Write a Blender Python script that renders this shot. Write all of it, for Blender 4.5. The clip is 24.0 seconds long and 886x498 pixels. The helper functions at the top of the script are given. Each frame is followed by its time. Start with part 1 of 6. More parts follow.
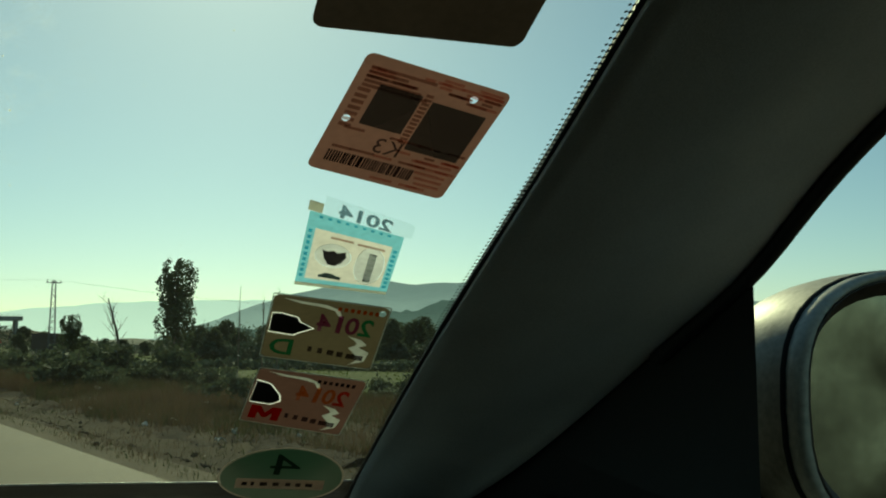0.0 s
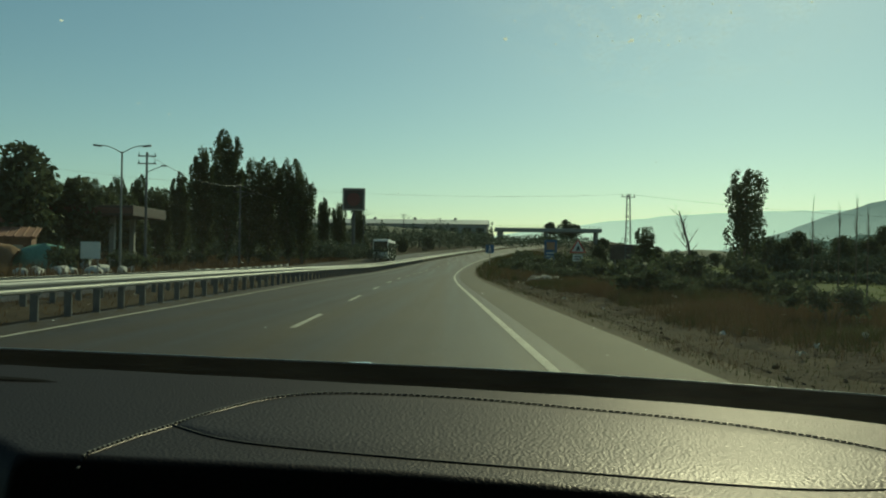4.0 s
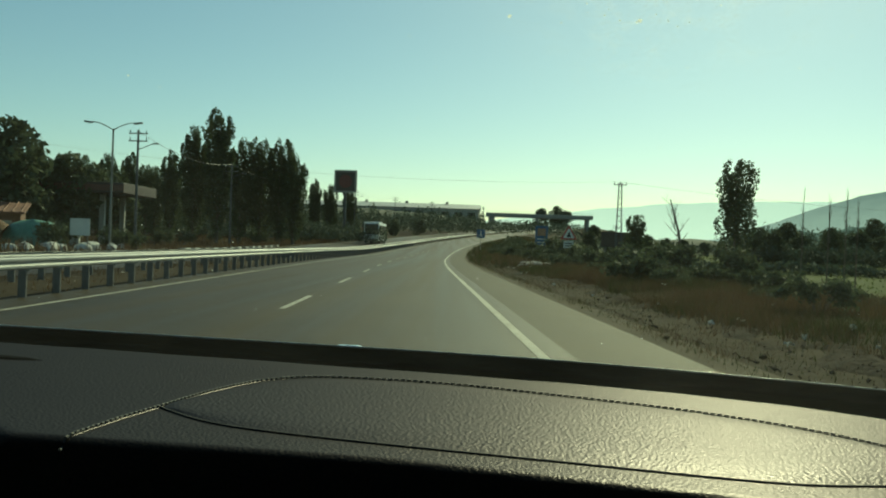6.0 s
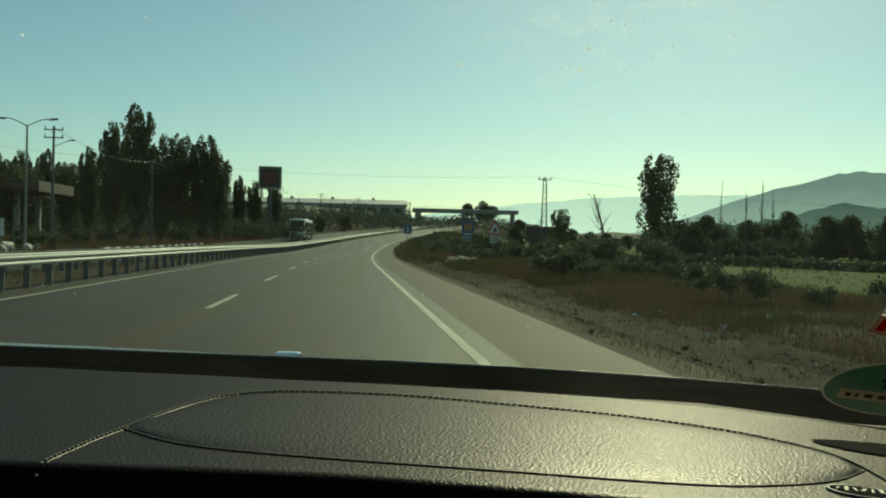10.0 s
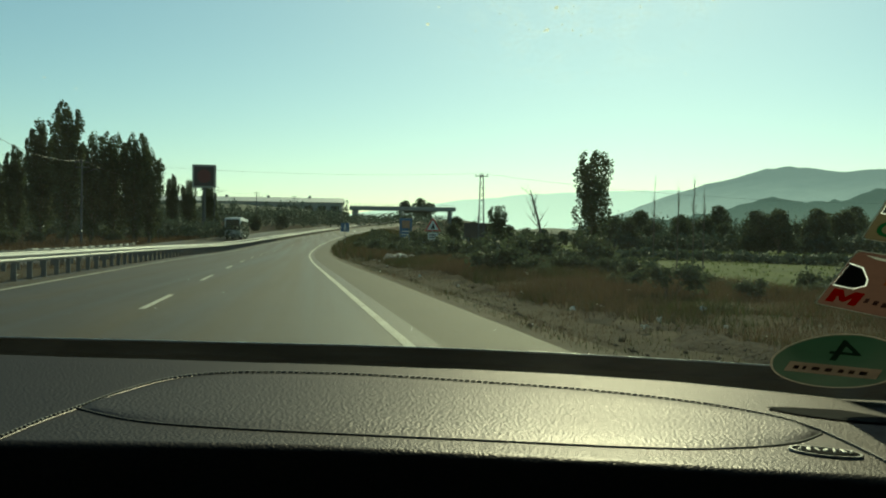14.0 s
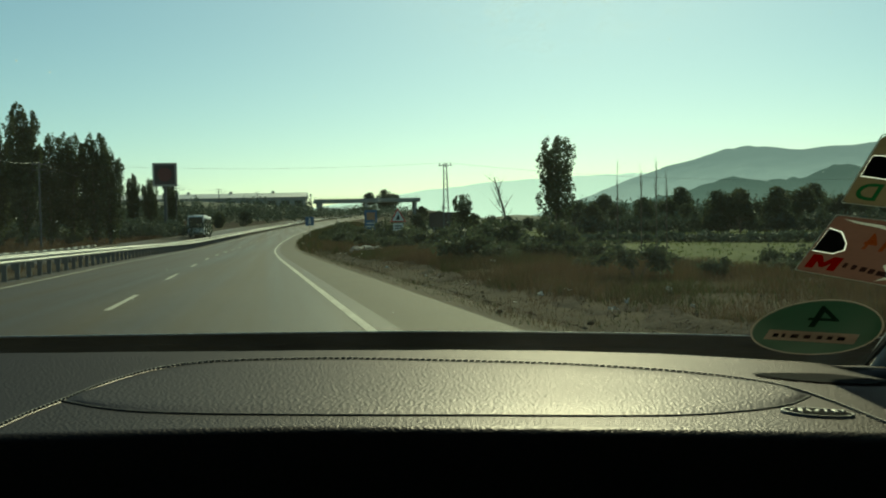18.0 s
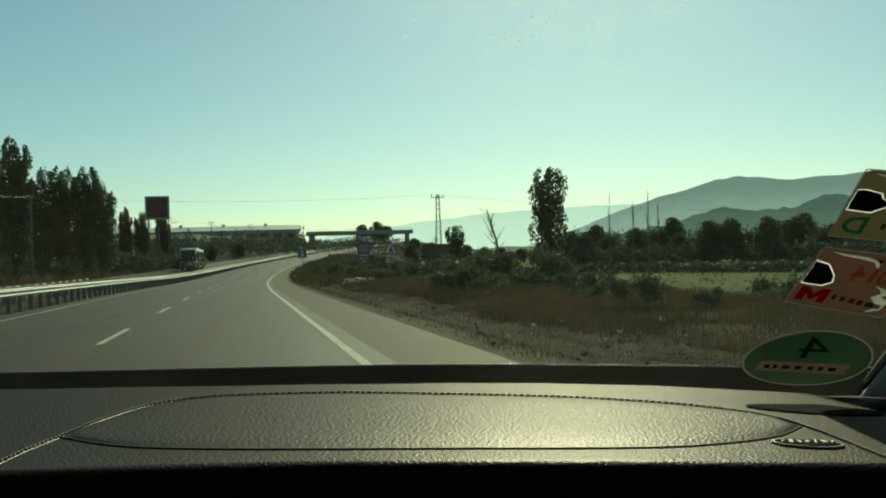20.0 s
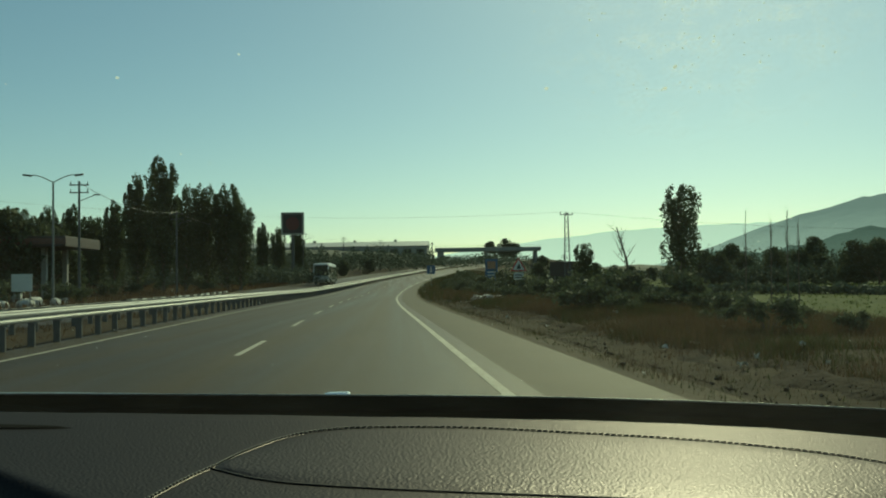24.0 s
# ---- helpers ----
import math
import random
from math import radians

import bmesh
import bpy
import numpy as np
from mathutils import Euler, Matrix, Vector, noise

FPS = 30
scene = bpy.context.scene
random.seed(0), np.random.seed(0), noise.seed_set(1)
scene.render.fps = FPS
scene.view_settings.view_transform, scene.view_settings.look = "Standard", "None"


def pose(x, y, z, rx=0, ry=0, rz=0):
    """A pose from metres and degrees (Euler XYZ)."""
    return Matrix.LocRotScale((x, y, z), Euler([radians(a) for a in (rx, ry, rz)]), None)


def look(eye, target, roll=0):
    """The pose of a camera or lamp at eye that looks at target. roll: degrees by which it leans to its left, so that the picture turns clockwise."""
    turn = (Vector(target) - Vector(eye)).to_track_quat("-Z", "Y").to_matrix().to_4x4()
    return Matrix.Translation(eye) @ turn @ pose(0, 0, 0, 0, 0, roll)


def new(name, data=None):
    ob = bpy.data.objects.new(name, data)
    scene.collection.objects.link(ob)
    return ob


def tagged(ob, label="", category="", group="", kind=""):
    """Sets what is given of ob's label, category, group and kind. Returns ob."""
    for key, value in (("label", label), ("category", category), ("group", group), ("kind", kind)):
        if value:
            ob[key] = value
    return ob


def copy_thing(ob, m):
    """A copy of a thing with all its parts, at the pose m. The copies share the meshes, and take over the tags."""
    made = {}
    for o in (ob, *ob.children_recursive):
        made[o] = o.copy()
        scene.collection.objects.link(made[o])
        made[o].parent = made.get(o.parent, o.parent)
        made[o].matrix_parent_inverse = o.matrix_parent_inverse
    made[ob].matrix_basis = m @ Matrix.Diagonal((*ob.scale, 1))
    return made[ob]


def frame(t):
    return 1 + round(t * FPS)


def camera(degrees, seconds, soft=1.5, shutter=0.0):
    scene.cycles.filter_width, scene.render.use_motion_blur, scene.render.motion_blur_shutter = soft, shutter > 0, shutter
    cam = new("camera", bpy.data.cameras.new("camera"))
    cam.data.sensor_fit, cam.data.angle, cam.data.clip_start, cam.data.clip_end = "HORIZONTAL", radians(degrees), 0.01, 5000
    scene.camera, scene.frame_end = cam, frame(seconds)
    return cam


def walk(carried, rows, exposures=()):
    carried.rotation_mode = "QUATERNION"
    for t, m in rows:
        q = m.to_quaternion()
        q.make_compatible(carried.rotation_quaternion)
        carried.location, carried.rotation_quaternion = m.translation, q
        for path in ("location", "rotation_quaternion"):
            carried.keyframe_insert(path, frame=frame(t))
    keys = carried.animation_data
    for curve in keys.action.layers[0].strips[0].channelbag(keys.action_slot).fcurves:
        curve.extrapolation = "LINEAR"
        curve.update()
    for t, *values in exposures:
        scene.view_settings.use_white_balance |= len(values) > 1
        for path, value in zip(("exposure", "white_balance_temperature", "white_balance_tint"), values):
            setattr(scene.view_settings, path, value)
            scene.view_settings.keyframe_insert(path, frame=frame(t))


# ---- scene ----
cam = camera(51.0, 24.0, soft=2.0)
walk(cam, [
    (0.0, pose(0.126, -0.023, 1.154, 96.44, 0.09, -32.90)),
    (0.5, pose(0.121, -0.005, 1.140, 91.82, 0.20, -31.75)),
    (1.0, pose(0.114, 0.009, 1.140, 88.58, 1.28, -25.57)),
    (1.5, pose(0.091, 0.012, 1.153, 90.50, 2.08, -18.92)),
    (2.0, pose(0.065, 0.009, 1.159, 91.44, 2.70, -11.54)),
    (2.5, pose(0.053, 0.010, 1.159, 91.70, 1.70, -4.90)),
    (3.0, pose(0.047, 0.013, 1.152, 91.27, 0.79, -1.52)),
    (5.5, pose(0.020, 0.026, 1.146, 90.50, -1.50, 1.98)),
    (6.0, pose(0.030, 0.030, 1.147, 89.80, -2.00, 0.49)),
    (6.5, pose(0.028, 0.027, 1.149, 88.20, -1.97, -0.20)),
    (7.0, pose(0.032, 0.017, 1.153, 89.42, -2.84, -0.42)),
    (7.5, pose(0.042, 0.004, 1.167, 90.78, -3.08, -2.41)),
    (8.0, pose(0.042, -0.017, 1.173, 93.04, -3.17, -5.06)),
    (8.5, pose(0.026, -0.009, 1.172, 93.90, -2.73, -7.10)),
    (9.0, pose(0.016, -0.001, 1.168, 93.09, -2.39, -6.83)),
    (9.5, pose(0.015, -0.002, 1.166, 90.26, -1.96, -5.35)),
    (11.5, pose(0.010, -0.007, 1.155, 89.21, -0.32, -2.47)),
    (12.0, pose(0.010, -0.007, 1.153, 90.27, -0.18, -3.35)),
    (12.5, pose(0.007, -0.005, 1.152, 90.27, 0.10, -4.75)),
    (13.0, pose(-0.001, 0.009, 1.146, 89.84, 0.37, -5.97)),
    (13.5, pose(-0.000, 0.008, 1.147, 89.62, 0.41, -6.77)),
    (14.0, pose(0.000, 0.005, 1.147, 89.56, -0.73, -7.86)),
    (14.5, pose(0.002, 0.007, 1.142, 88.90, -0.52, -10.84)),
    (15.0, pose(-0.005, 0.007, 1.145, 89.08, 0.07, -11.43)),
    (15.5, pose(-0.007, 0.006, 1.146, 89.63, -0.18, -9.37)),
    (16.0, pose(-0.007, 0.001, 1.149, 90.52, -0.33, -9.15)),
    (16.5, pose(-0.004, 0.002, 1.145, 90.79, -0.04, -9.82)),
    (17.0, pose(-0.006, 0.002, 1.147, 89.59, -0.01, -9.64)),
    (17.5, pose(-0.009, 0.010, 1.140, 88.96, 0.90, -9.90)),
    (19.5, pose(-0.015, 0.013, 1.138, 89.31, 1.68, -10.08)),
    (20.0, pose(-0.014, 0.003, 1.141, 90.87, 1.63, -10.43)),
    (20.5, pose(-0.013, -0.001, 1.142, 91.94, 1.54, -10.16)),
    (21.0, pose(-0.007, 0.001, 1.144, 92.60, 0.84, -10.19)),
    (21.5, pose(-0.006, 0.003, 1.138, 91.84, 1.78, -9.69)),
    (22.0, pose(-0.005, 0.004, 1.136, 91.30, 2.17, -9.28)),
    (22.5, pose(-0.012, 0.003, 1.142, 91.46, 1.41, -8.40)),
    (23.0, pose(-0.009, 0.008, 1.143, 91.73, 1.51, -6.54)),
    (23.5, pose(-0.014, 0.006, 1.149, 91.50, 0.77, -5.52)),
    (24.0, pose(-0.020, -0.001, 1.157, 92.08, 0.85, -2.57)),
], exposures=[(t, e - 0.07, 6850, -31) for t, e in ((0.0, -0.10), (1.0, 0.15), (2.0, -0.10), (3.0, -0.43), (6.0, 0.05), (7.0, 0.15), (9.0, -0.20), (12.0, 0.15), (16.0, 0.10), (20.0, -0.05), (24.0, -0.20))])

# ---- sky and sun ----
SUN_AZ, SUN_EL = 20.0, 33.0
world = bpy.data.worlds.new("sky")
scene.world = world
world.use_nodes = True
wn = world.node_tree
sky = wn.nodes.new("ShaderNodeTexSky")
sky.sky_type = "NISHITA"
sky.sun_disc = False
sky.sun_elevation, sky.sun_rotation = radians(SUN_EL), radians(SUN_AZ)
sky.altitude, sky.air_density, sky.dust_density, sky.ozone_density = 900, 1.0, 0.95, 1.0
wn.links.new(sky.outputs[0], wn.nodes["Background"].inputs[0])
wn.nodes["Background"].inputs[1].default_value = 0.084
sun = new("sun", bpy.data.lights.new("sun", "SUN"))
sun.data.energy, sun.data.angle, sun.data.color = 4.3, radians(0.6), (1.0, 0.85, 0.64)
sun.matrix_world = look((0, 0, 50), Vector((0, 0, 50)) - Vector((math.sin(radians(SUN_AZ)) * math.cos(radians(SUN_EL)), math.cos(radians(SUN_AZ)) * math.cos(radians(SUN_EL)), math.sin(radians(SUN_EL)))))


# ---- materials ----
def mat(name, color, rough=0.6, metal=0.0, vary=0.25, fine=40.0, coarse=3.0, bump=0.0, bump_scale=None, spec=0.5, island=0.0, two=None, cell=False):
    """Principled material whose colour wanders at two scales; bump in metres."""
    m = bpy.data.materials.new(name)
    m.use_nodes = True
    nt = m.node_tree
    b = nt.nodes["Principled BSDF"]
    b.inputs["Roughness"].default_value, b.inputs["Metallic"].default_value = rough, metal
    b.inputs["Specular IOR Level"].default_value = spec
    co = nt.nodes.new("ShaderNodeTexCoord")
    n1, n2 = nt.nodes.new("ShaderNodeTexNoise"), nt.nodes.new("ShaderNodeTexNoise")
    for n, s in ((n1, fine), (n2, coarse)):
        n.inputs["Scale"].default_value, n.inputs["Detail"].default_value = s, 5
        nt.links.new(co.outputs["Object"], n.inputs["Vector"])
    add = nt.nodes.new("ShaderNodeMath")
    add.operation = "ADD"
    nt.links.new(n1.outputs[0], add.inputs[0])
    nt.links.new(n2.outputs[0], add.inputs[1])
    src = add.outputs[0]
    if island:
        g = nt.nodes.new("ShaderNodeNewGeometry")
        mu = nt.nodes.new("ShaderNodeMath")
        mu.operation = "MULTIPLY_ADD"
        nt.links.new(g.outputs["Random Per Island"], mu.inputs[0])
        mu.inputs[1].default_value = island
        nt.links.new(src, mu.inputs[2])
        src = mu.outputs[0]
    mp = nt.nodes.new("ShaderNodeMapRange")
    mp.inputs[1].default_value, mp.inputs[2].default_value = 0.65, 1.35 + island
    nt.links.new(src, mp.inputs[0])
    mix = nt.nodes.new("ShaderNodeMix")
    mix.data_type = "RGBA"
    c2 = two or tuple(min(1, c * (1 + vary)) for c in color)
    mix.inputs[6].default_value = (*[c * (1 - vary) for c in color], 1)
    mix.inputs[7].default_value = (*c2, 1)
    nt.links.new(mp.outputs[0], mix.inputs[0])
    nt.links.new(mix.outputs[2], b.inputs["Base Color"])
    if bump:
        bp = nt.nodes.new("ShaderNodeBump")
        bp.inputs["Strength"].default_value, bp.inputs["Distance"].default_value = 1.0, bump
        if cell:
            v = nt.nodes.new("ShaderNodeTexVoronoi")
            v.feature = "SMOOTH_F1"
        else:
            v = nt.nodes.new("ShaderNodeTexNoise")
            v.inputs["Detail"].default_value = 4
        v.inputs["Scale"].default_value = bump_scale or fine
        nt.links.new(co.outputs["Object"], v.inputs["Vector"])
        nt.links.new(v.outputs["Distance" if cell else 0], bp.inputs["Height"])
        nt.links.new(bp.outputs[0], b.inputs["Normal"])
    return m


def plant(name, color, thru, **kw):
    """Thin leaves and blades: part of the light comes through."""
    m = mat(name, color, 0.75, spec=0.12, **kw)
    nt = m.node_tree
    b = nt.nodes["Principled BSDF"]
    tl, mx = nt.nodes.new("ShaderNodeBsdfTranslucent"), nt.nodes.new("ShaderNodeMixShader")
    nt.links.new(b.inputs["Base Color"].links[0].from_socket, tl.inputs[0])
    mx.inputs[0].default_value = thru
    nt.links.new(b.outputs[0], mx.inputs[1])
    nt.links.new(tl.outputs[0], mx.inputs[2])
    nt.links.new(mx.outputs[0], nt.nodes["Material Output"].inputs[0])
    return m


def clear(name, tint=(1, 1, 1), gloss=0.6):
    """Thin clear pane: passes light straight, mirrors by Fresnel."""
    m = bpy.data.materials.new(name)
    m.use_nodes = True
    nt = m.node_tree
    nt.nodes.clear()
    out, mx = nt.nodes.new("ShaderNodeOutputMaterial"), nt.nodes.new("ShaderNodeMixShader")
    tr, gl, fr = nt.nodes.new("ShaderNodeBsdfTransparent"), nt.nodes.new("ShaderNodeBsdfGlossy"), nt.nodes.new("ShaderNodeFresnel")
    mu = nt.nodes.new("ShaderNodeMath")
    mu.operation = "MULTIPLY"
    mu.inputs[1].default_value = gloss
    tr.inputs[0].default_value = (*tint, 1)
    gl.inputs["Roughness"].default_value = 0.02
    fr.inputs[0].default_value = 1.45
    nt.links.new(fr.outputs[0], mu.inputs[0])
    nt.links.new(mu.outputs[0], mx.inputs[0])
    nt.links.new(tr.outputs[0], mx.inputs[1])
    nt.links.new(gl.outputs[0], mx.inputs[2])
    nt.links.new(mx.outputs[0], out.inputs[0])
    return m


def film(name, color, through_light=0.5):
    """Printed plastic that light shines through: colour seen from both sides."""
    m = mat(name, color, 0.35, 0, 0.15, 220, 25)
    nt = m.node_tree
    b = nt.nodes["Principled BSDF"]
    tl, mx = nt.nodes.new("ShaderNodeBsdfTranslucent"), nt.nodes.new("ShaderNodeMixShader")
    col = b.inputs["Base Color"].links[0].from_socket
    nt.links.new(col, tl.inputs[0])
    mx.inputs[0].default_value = through_light
    out = nt.nodes["Material Output"]
    nt.links.new(b.outputs[0], mx.inputs[1])
    nt.links.new(tl.outputs[0], mx.inputs[2])
    nt.links.new(mx.outputs[0], out.inputs[0])
    return m


def painted_haze(name, low, high, z0, z1):
    """Far ridges: daylight and haze painted as an even glow, paler towards the foot."""
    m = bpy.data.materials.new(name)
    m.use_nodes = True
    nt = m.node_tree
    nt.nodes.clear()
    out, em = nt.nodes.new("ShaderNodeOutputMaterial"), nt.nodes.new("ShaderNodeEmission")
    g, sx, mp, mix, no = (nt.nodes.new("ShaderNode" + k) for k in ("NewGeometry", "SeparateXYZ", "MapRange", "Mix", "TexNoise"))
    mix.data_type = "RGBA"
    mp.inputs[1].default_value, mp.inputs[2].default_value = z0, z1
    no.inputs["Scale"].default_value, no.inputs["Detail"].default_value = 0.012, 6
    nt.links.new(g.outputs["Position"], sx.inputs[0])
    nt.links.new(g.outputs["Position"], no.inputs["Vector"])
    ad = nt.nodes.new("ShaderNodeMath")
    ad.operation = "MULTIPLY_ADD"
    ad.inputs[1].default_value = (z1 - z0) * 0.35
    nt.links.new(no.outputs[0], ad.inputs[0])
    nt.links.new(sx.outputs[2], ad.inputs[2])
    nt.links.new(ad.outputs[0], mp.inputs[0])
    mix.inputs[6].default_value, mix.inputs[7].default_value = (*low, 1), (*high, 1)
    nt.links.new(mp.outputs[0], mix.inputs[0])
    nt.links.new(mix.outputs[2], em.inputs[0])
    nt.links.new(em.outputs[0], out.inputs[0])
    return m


ASPHALT = mat("asphalt", (0.029, 0.0205, 0.0102), 0.54, 0, 0.22, 30, 0.35, 0.004, 90, 0.105)
def add_tracks(m, strength):
    """Long darker and lighter tracks along the lanes."""
    nt = m.node_tree
    b = nt.nodes["Principled BSDF"]
    src = b.inputs["Base Color"].links[0].from_socket
    co, mp, no, rg, mx = (nt.nodes.new("ShaderNode" + k) for k in ("TexCoord", "Mapping", "TexNoise", "MapRange", "Mix"))
    mp.inputs["Scale"].default_value = (0.9, 0.012, 0.0)
    no.inputs["Scale"].default_value, no.inputs["Detail"].default_value = 1.0, 4
    rg.inputs[1].default_value, rg.inputs[2].default_value, rg.inputs[3].default_value, rg.inputs[4].default_value = 0.3, 0.7, 1 - strength, 1 + strength
    mx.data_type, mx.blend_type = "RGBA", "MULTIPLY"
    mx.inputs[0].default_value = 1.0
    nt.links.new(co.outputs["Object"], mp.inputs["Vector"])
    nt.links.new(mp.outputs[0], no.inputs["Vector"])
    nt.links.new(no.outputs[0], rg.inputs[0])
    nt.links.new(src, mx.inputs[6])
    nt.links.new(rg.outputs[0], mx.inputs[7])
    nt.links.new(mx.outputs[2], b.inputs["Base Color"])
    sheen = nt.nodes.new("ShaderNodeMapRange")
    sheen.inputs[1].default_value, sheen.inputs[2].default_value, sheen.inputs[3].default_value, sheen.inputs[4].default_value = 0.3, 0.7, 0.46, 0.64
    nt.links.new(no.outputs[0], sheen.inputs[0])
    nt.links.new(sheen.outputs[0], b.inputs["Roughness"])


add_tracks(ASPHALT, 0.30)
ASPHALT.node_tree.nodes["Principled BSDF"].inputs["Specular Tint"].default_value = (1.0, 0.84, 0.62, 1)
ASPHALT_OLD = mat("shoulder asphalt", (0.031, 0.0222, 0.0115), 0.68, 0, 0.3, 20, 0.5, 0.005, 70, 0.09)
ASPHALT_OLD.node_tree.nodes["Principled BSDF"].inputs["Specular Tint"].default_value = (1.0, 0.84, 0.62, 1)
GRAVEL = mat("pale roadside gravel", (0.072, 0.057, 0.038), 0.95, 0, 0.4, 9, 0.6, 0.02, 25, 0.1)
PAINT = mat("worn road paint", (0.33, 0.315, 0.26), 0.7, 0, 0.40, 30, 1.5, 0.002, 60, 0.2)
EARTH = mat("dry earth and grass", (0.030, 0.021, 0.013), 0.95, 0, 0.45, 1.2, 0.06, 0.05, 3, 0.05, two=(0.054, 0.041, 0.024))
MEADOW = mat("green meadow", (0.052, 0.072, 0.019), 0.95, 0, 0.4, 0.5, 0.03, 0.08, 2, 0.05, two=(0.080, 0.094, 0.027))
STRAW = plant("dry grass", (0.082, 0.056, 0.032), 0.4, vary=0.4, fine=2, coarse=0.15, island=0.6)
WEED = plant("green weeds", (0.044, 0.050, 0.019), 0.4, vary=0.4, fine=2, coarse=0.2, island=0.6)
LEAF = plant("poplar leaves", (0.072, 0.090, 0.046), 0.30, vary=0.45, fine=1.5, coarse=0.3, island=0.7)
LEAF_DARK = plant("broad leaves", (0.080, 0.096, 0.056), 0.28, vary=0.45, fine=1.0, coarse=0.2, island=0.7)
BARK = mat("bark", (0.13, 0.105, 0.08), 0.9, 0, 0.3, 12, 2, 0.02, 10)
WOODS = plant("distant woods", (0.075, 0.094, 0.064), 0.16, vary=0.4, fine=0.25, coarse=0.02, island=0.5)
GALV = mat("galvanised steel", (0.21, 0.215, 0.215), 0.55, 0.4, 0.12, 12, 1.5, 0.001, 30)
POST = mat("weathered steel post", (0.2, 0.2, 0.19), 0.6, 0.5, 0.2, 20, 2)
STEEL_DARK = mat("dark lattice steel", (0.10, 0.10, 0.10), 0.6, 0.5, 0.2, 10, 2)
CONCRETE = mat("concrete", (0.30, 0.29, 0.26), 0.85, 0, 0.2, 3, 0.2, 0.01, 8)
STONE = mat("pale limestone", (0.55, 0.53, 0.47), 0.85, 0, 0.2, 6, 1, 0.02, 8)
LEATHER = mat("grey leather", (0.0095, 0.0082, 0.0064), 0.43, 0, 0.2, 500, 9, 0.00038, 560, 0.165, cell=True)
PAD = mat("grey leather pad", (0.0105, 0.0090, 0.0070), 0.43, 0, 0.2, 450, 8, 0.00042, 520, 0.165, cell=True)


def coated(m, share, rough):
    """Old leather dressing: a dull gloss of even strength over the dark hide."""
    nt = m.node_tree
    b = nt.nodes["Principled BSDF"]
    b.inputs["Specular IOR Level"].default_value = 0.0
    gl, mx = nt.nodes.new("ShaderNodeBsdfGlossy"), nt.nodes.new("ShaderNodeMixShader")
    gl.inputs["Color"].default_value = (1.0, 0.94, 0.95, 1)
    gl.inputs["Roughness"].default_value = rough
    lw, rg = nt.nodes.new("ShaderNodeLayerWeight"), nt.nodes.new("ShaderNodeMapRange")
    lw.inputs[0].default_value = 0.5
    rg.inputs[1].default_value, rg.inputs[2].default_value, rg.inputs[3].default_value, rg.inputs[4].default_value = 0.20, 0.80, 0.0, share
    nt.links.new(lw.outputs["Facing"], rg.inputs[0])
    nt.links.new(rg.outputs[0], mx.inputs[0])
    if b.inputs["Normal"].is_linked:
        nt.links.new(b.inputs["Normal"].links[0].from_socket, gl.inputs["Normal"])
    nt.links.new(b.outputs[0], mx.inputs[1])
    nt.links.new(gl.outputs[0], mx.inputs[2])
    nt.links.new(mx.outputs[0], nt.nodes["Material Output"].inputs[0])


coated(LEATHER, 0.060, 0.40)
coated(PAD, 0.066, 0.39)
THREAD = mat("grey thread", (0.075, 0.072, 0.064), 0.7, 0, 0.2, 900, 60)
GROOVE = mat("sunken seam", (0.02, 0.019, 0.017), 0.8, 0, 0.1, 300, 20)
BLACK = mat("black plastic", (0.015, 0.015, 0.015), 0.5, 0, 0.2, 200, 10)
FRIT = mat("black glass border", (0.014, 0.015, 0.015), 0.5, 0, 0.2, 200, 10)
TRIM = mat("grey pillar fabric", (0.60, 0.585, 0.575), 0.9, 0, 0.15, 600, 12, 0.0003, 900)
HEADLINE = mat("grey headliner", (0.30, 0.29, 0.28), 0.9, 0, 0.15, 400, 9, 0.0003, 700)
DARK = mat("dark door plastic", (0.012, 0.012, 0.013), 0.6, 0, 0.2, 300, 10, 0.0002, 500)
COWL = mat("glossy black cowl plastic", (0.006, 0.007, 0.009), 0.32, 0, 0.3, 60, 8, 0.0004, 90, 0.25)
CHROME = mat("bright metal", (0.75, 0.75, 0.74), 0.2, 1.0, 0.06, 200, 20)
CARPAINT = mat("silver car paint", (0.24, 0.25, 0.245), 0.34, 0.75, 0.05, 900, 3)
PANE = clear("windscreen glass", (0.97, 1.0, 0.99), 0.18)


def dusty(m, amount):
    """A thin film of dust and wiped smears that scatters the light passing through."""
    nt = m.node_tree
    out = [n for n in nt.nodes if n.type == "OUTPUT_MATERIAL"][0]
    src = out.inputs[0].links[0].from_socket
    co, n1, n2, mu, rg, tl, mx = (nt.nodes.new("ShaderNode" + k) for k in ("TexCoord", "TexNoise", "TexNoise", "Math", "MapRange", "BsdfTranslucent", "MixShader"))
    for n, sc, dt in ((n1, 9, 4), (n2, 140, 3)):
        n.inputs["Scale"].default_value, n.inputs["Detail"].default_value = sc, dt
        nt.links.new(co.outputs["Object"], n.inputs["Vector"])
    mu.operation = "MULTIPLY"
    nt.links.new(n1.outputs[0], mu.inputs[0])
    nt.links.new(n2.outputs[0], mu.inputs[1])
    rg.inputs[1].default_value, rg.inputs[2].default_value, rg.inputs[3].default_value, rg.inputs[4].default_value = 0.1, 0.5, amount * 0.5, amount * 1.8
    nt.links.new(mu.outputs[0], rg.inputs[0])
    tl.inputs[0].default_value = (0.9, 0.9, 0.86, 1)
    nt.links.new(rg.outputs[0], mx.inputs[0])
    nt.links.new(src, mx.inputs[1])
    nt.links.new(tl.outputs[0], mx.inputs[2])
    nt.links.new(mx.outputs[0], out.inputs[0])


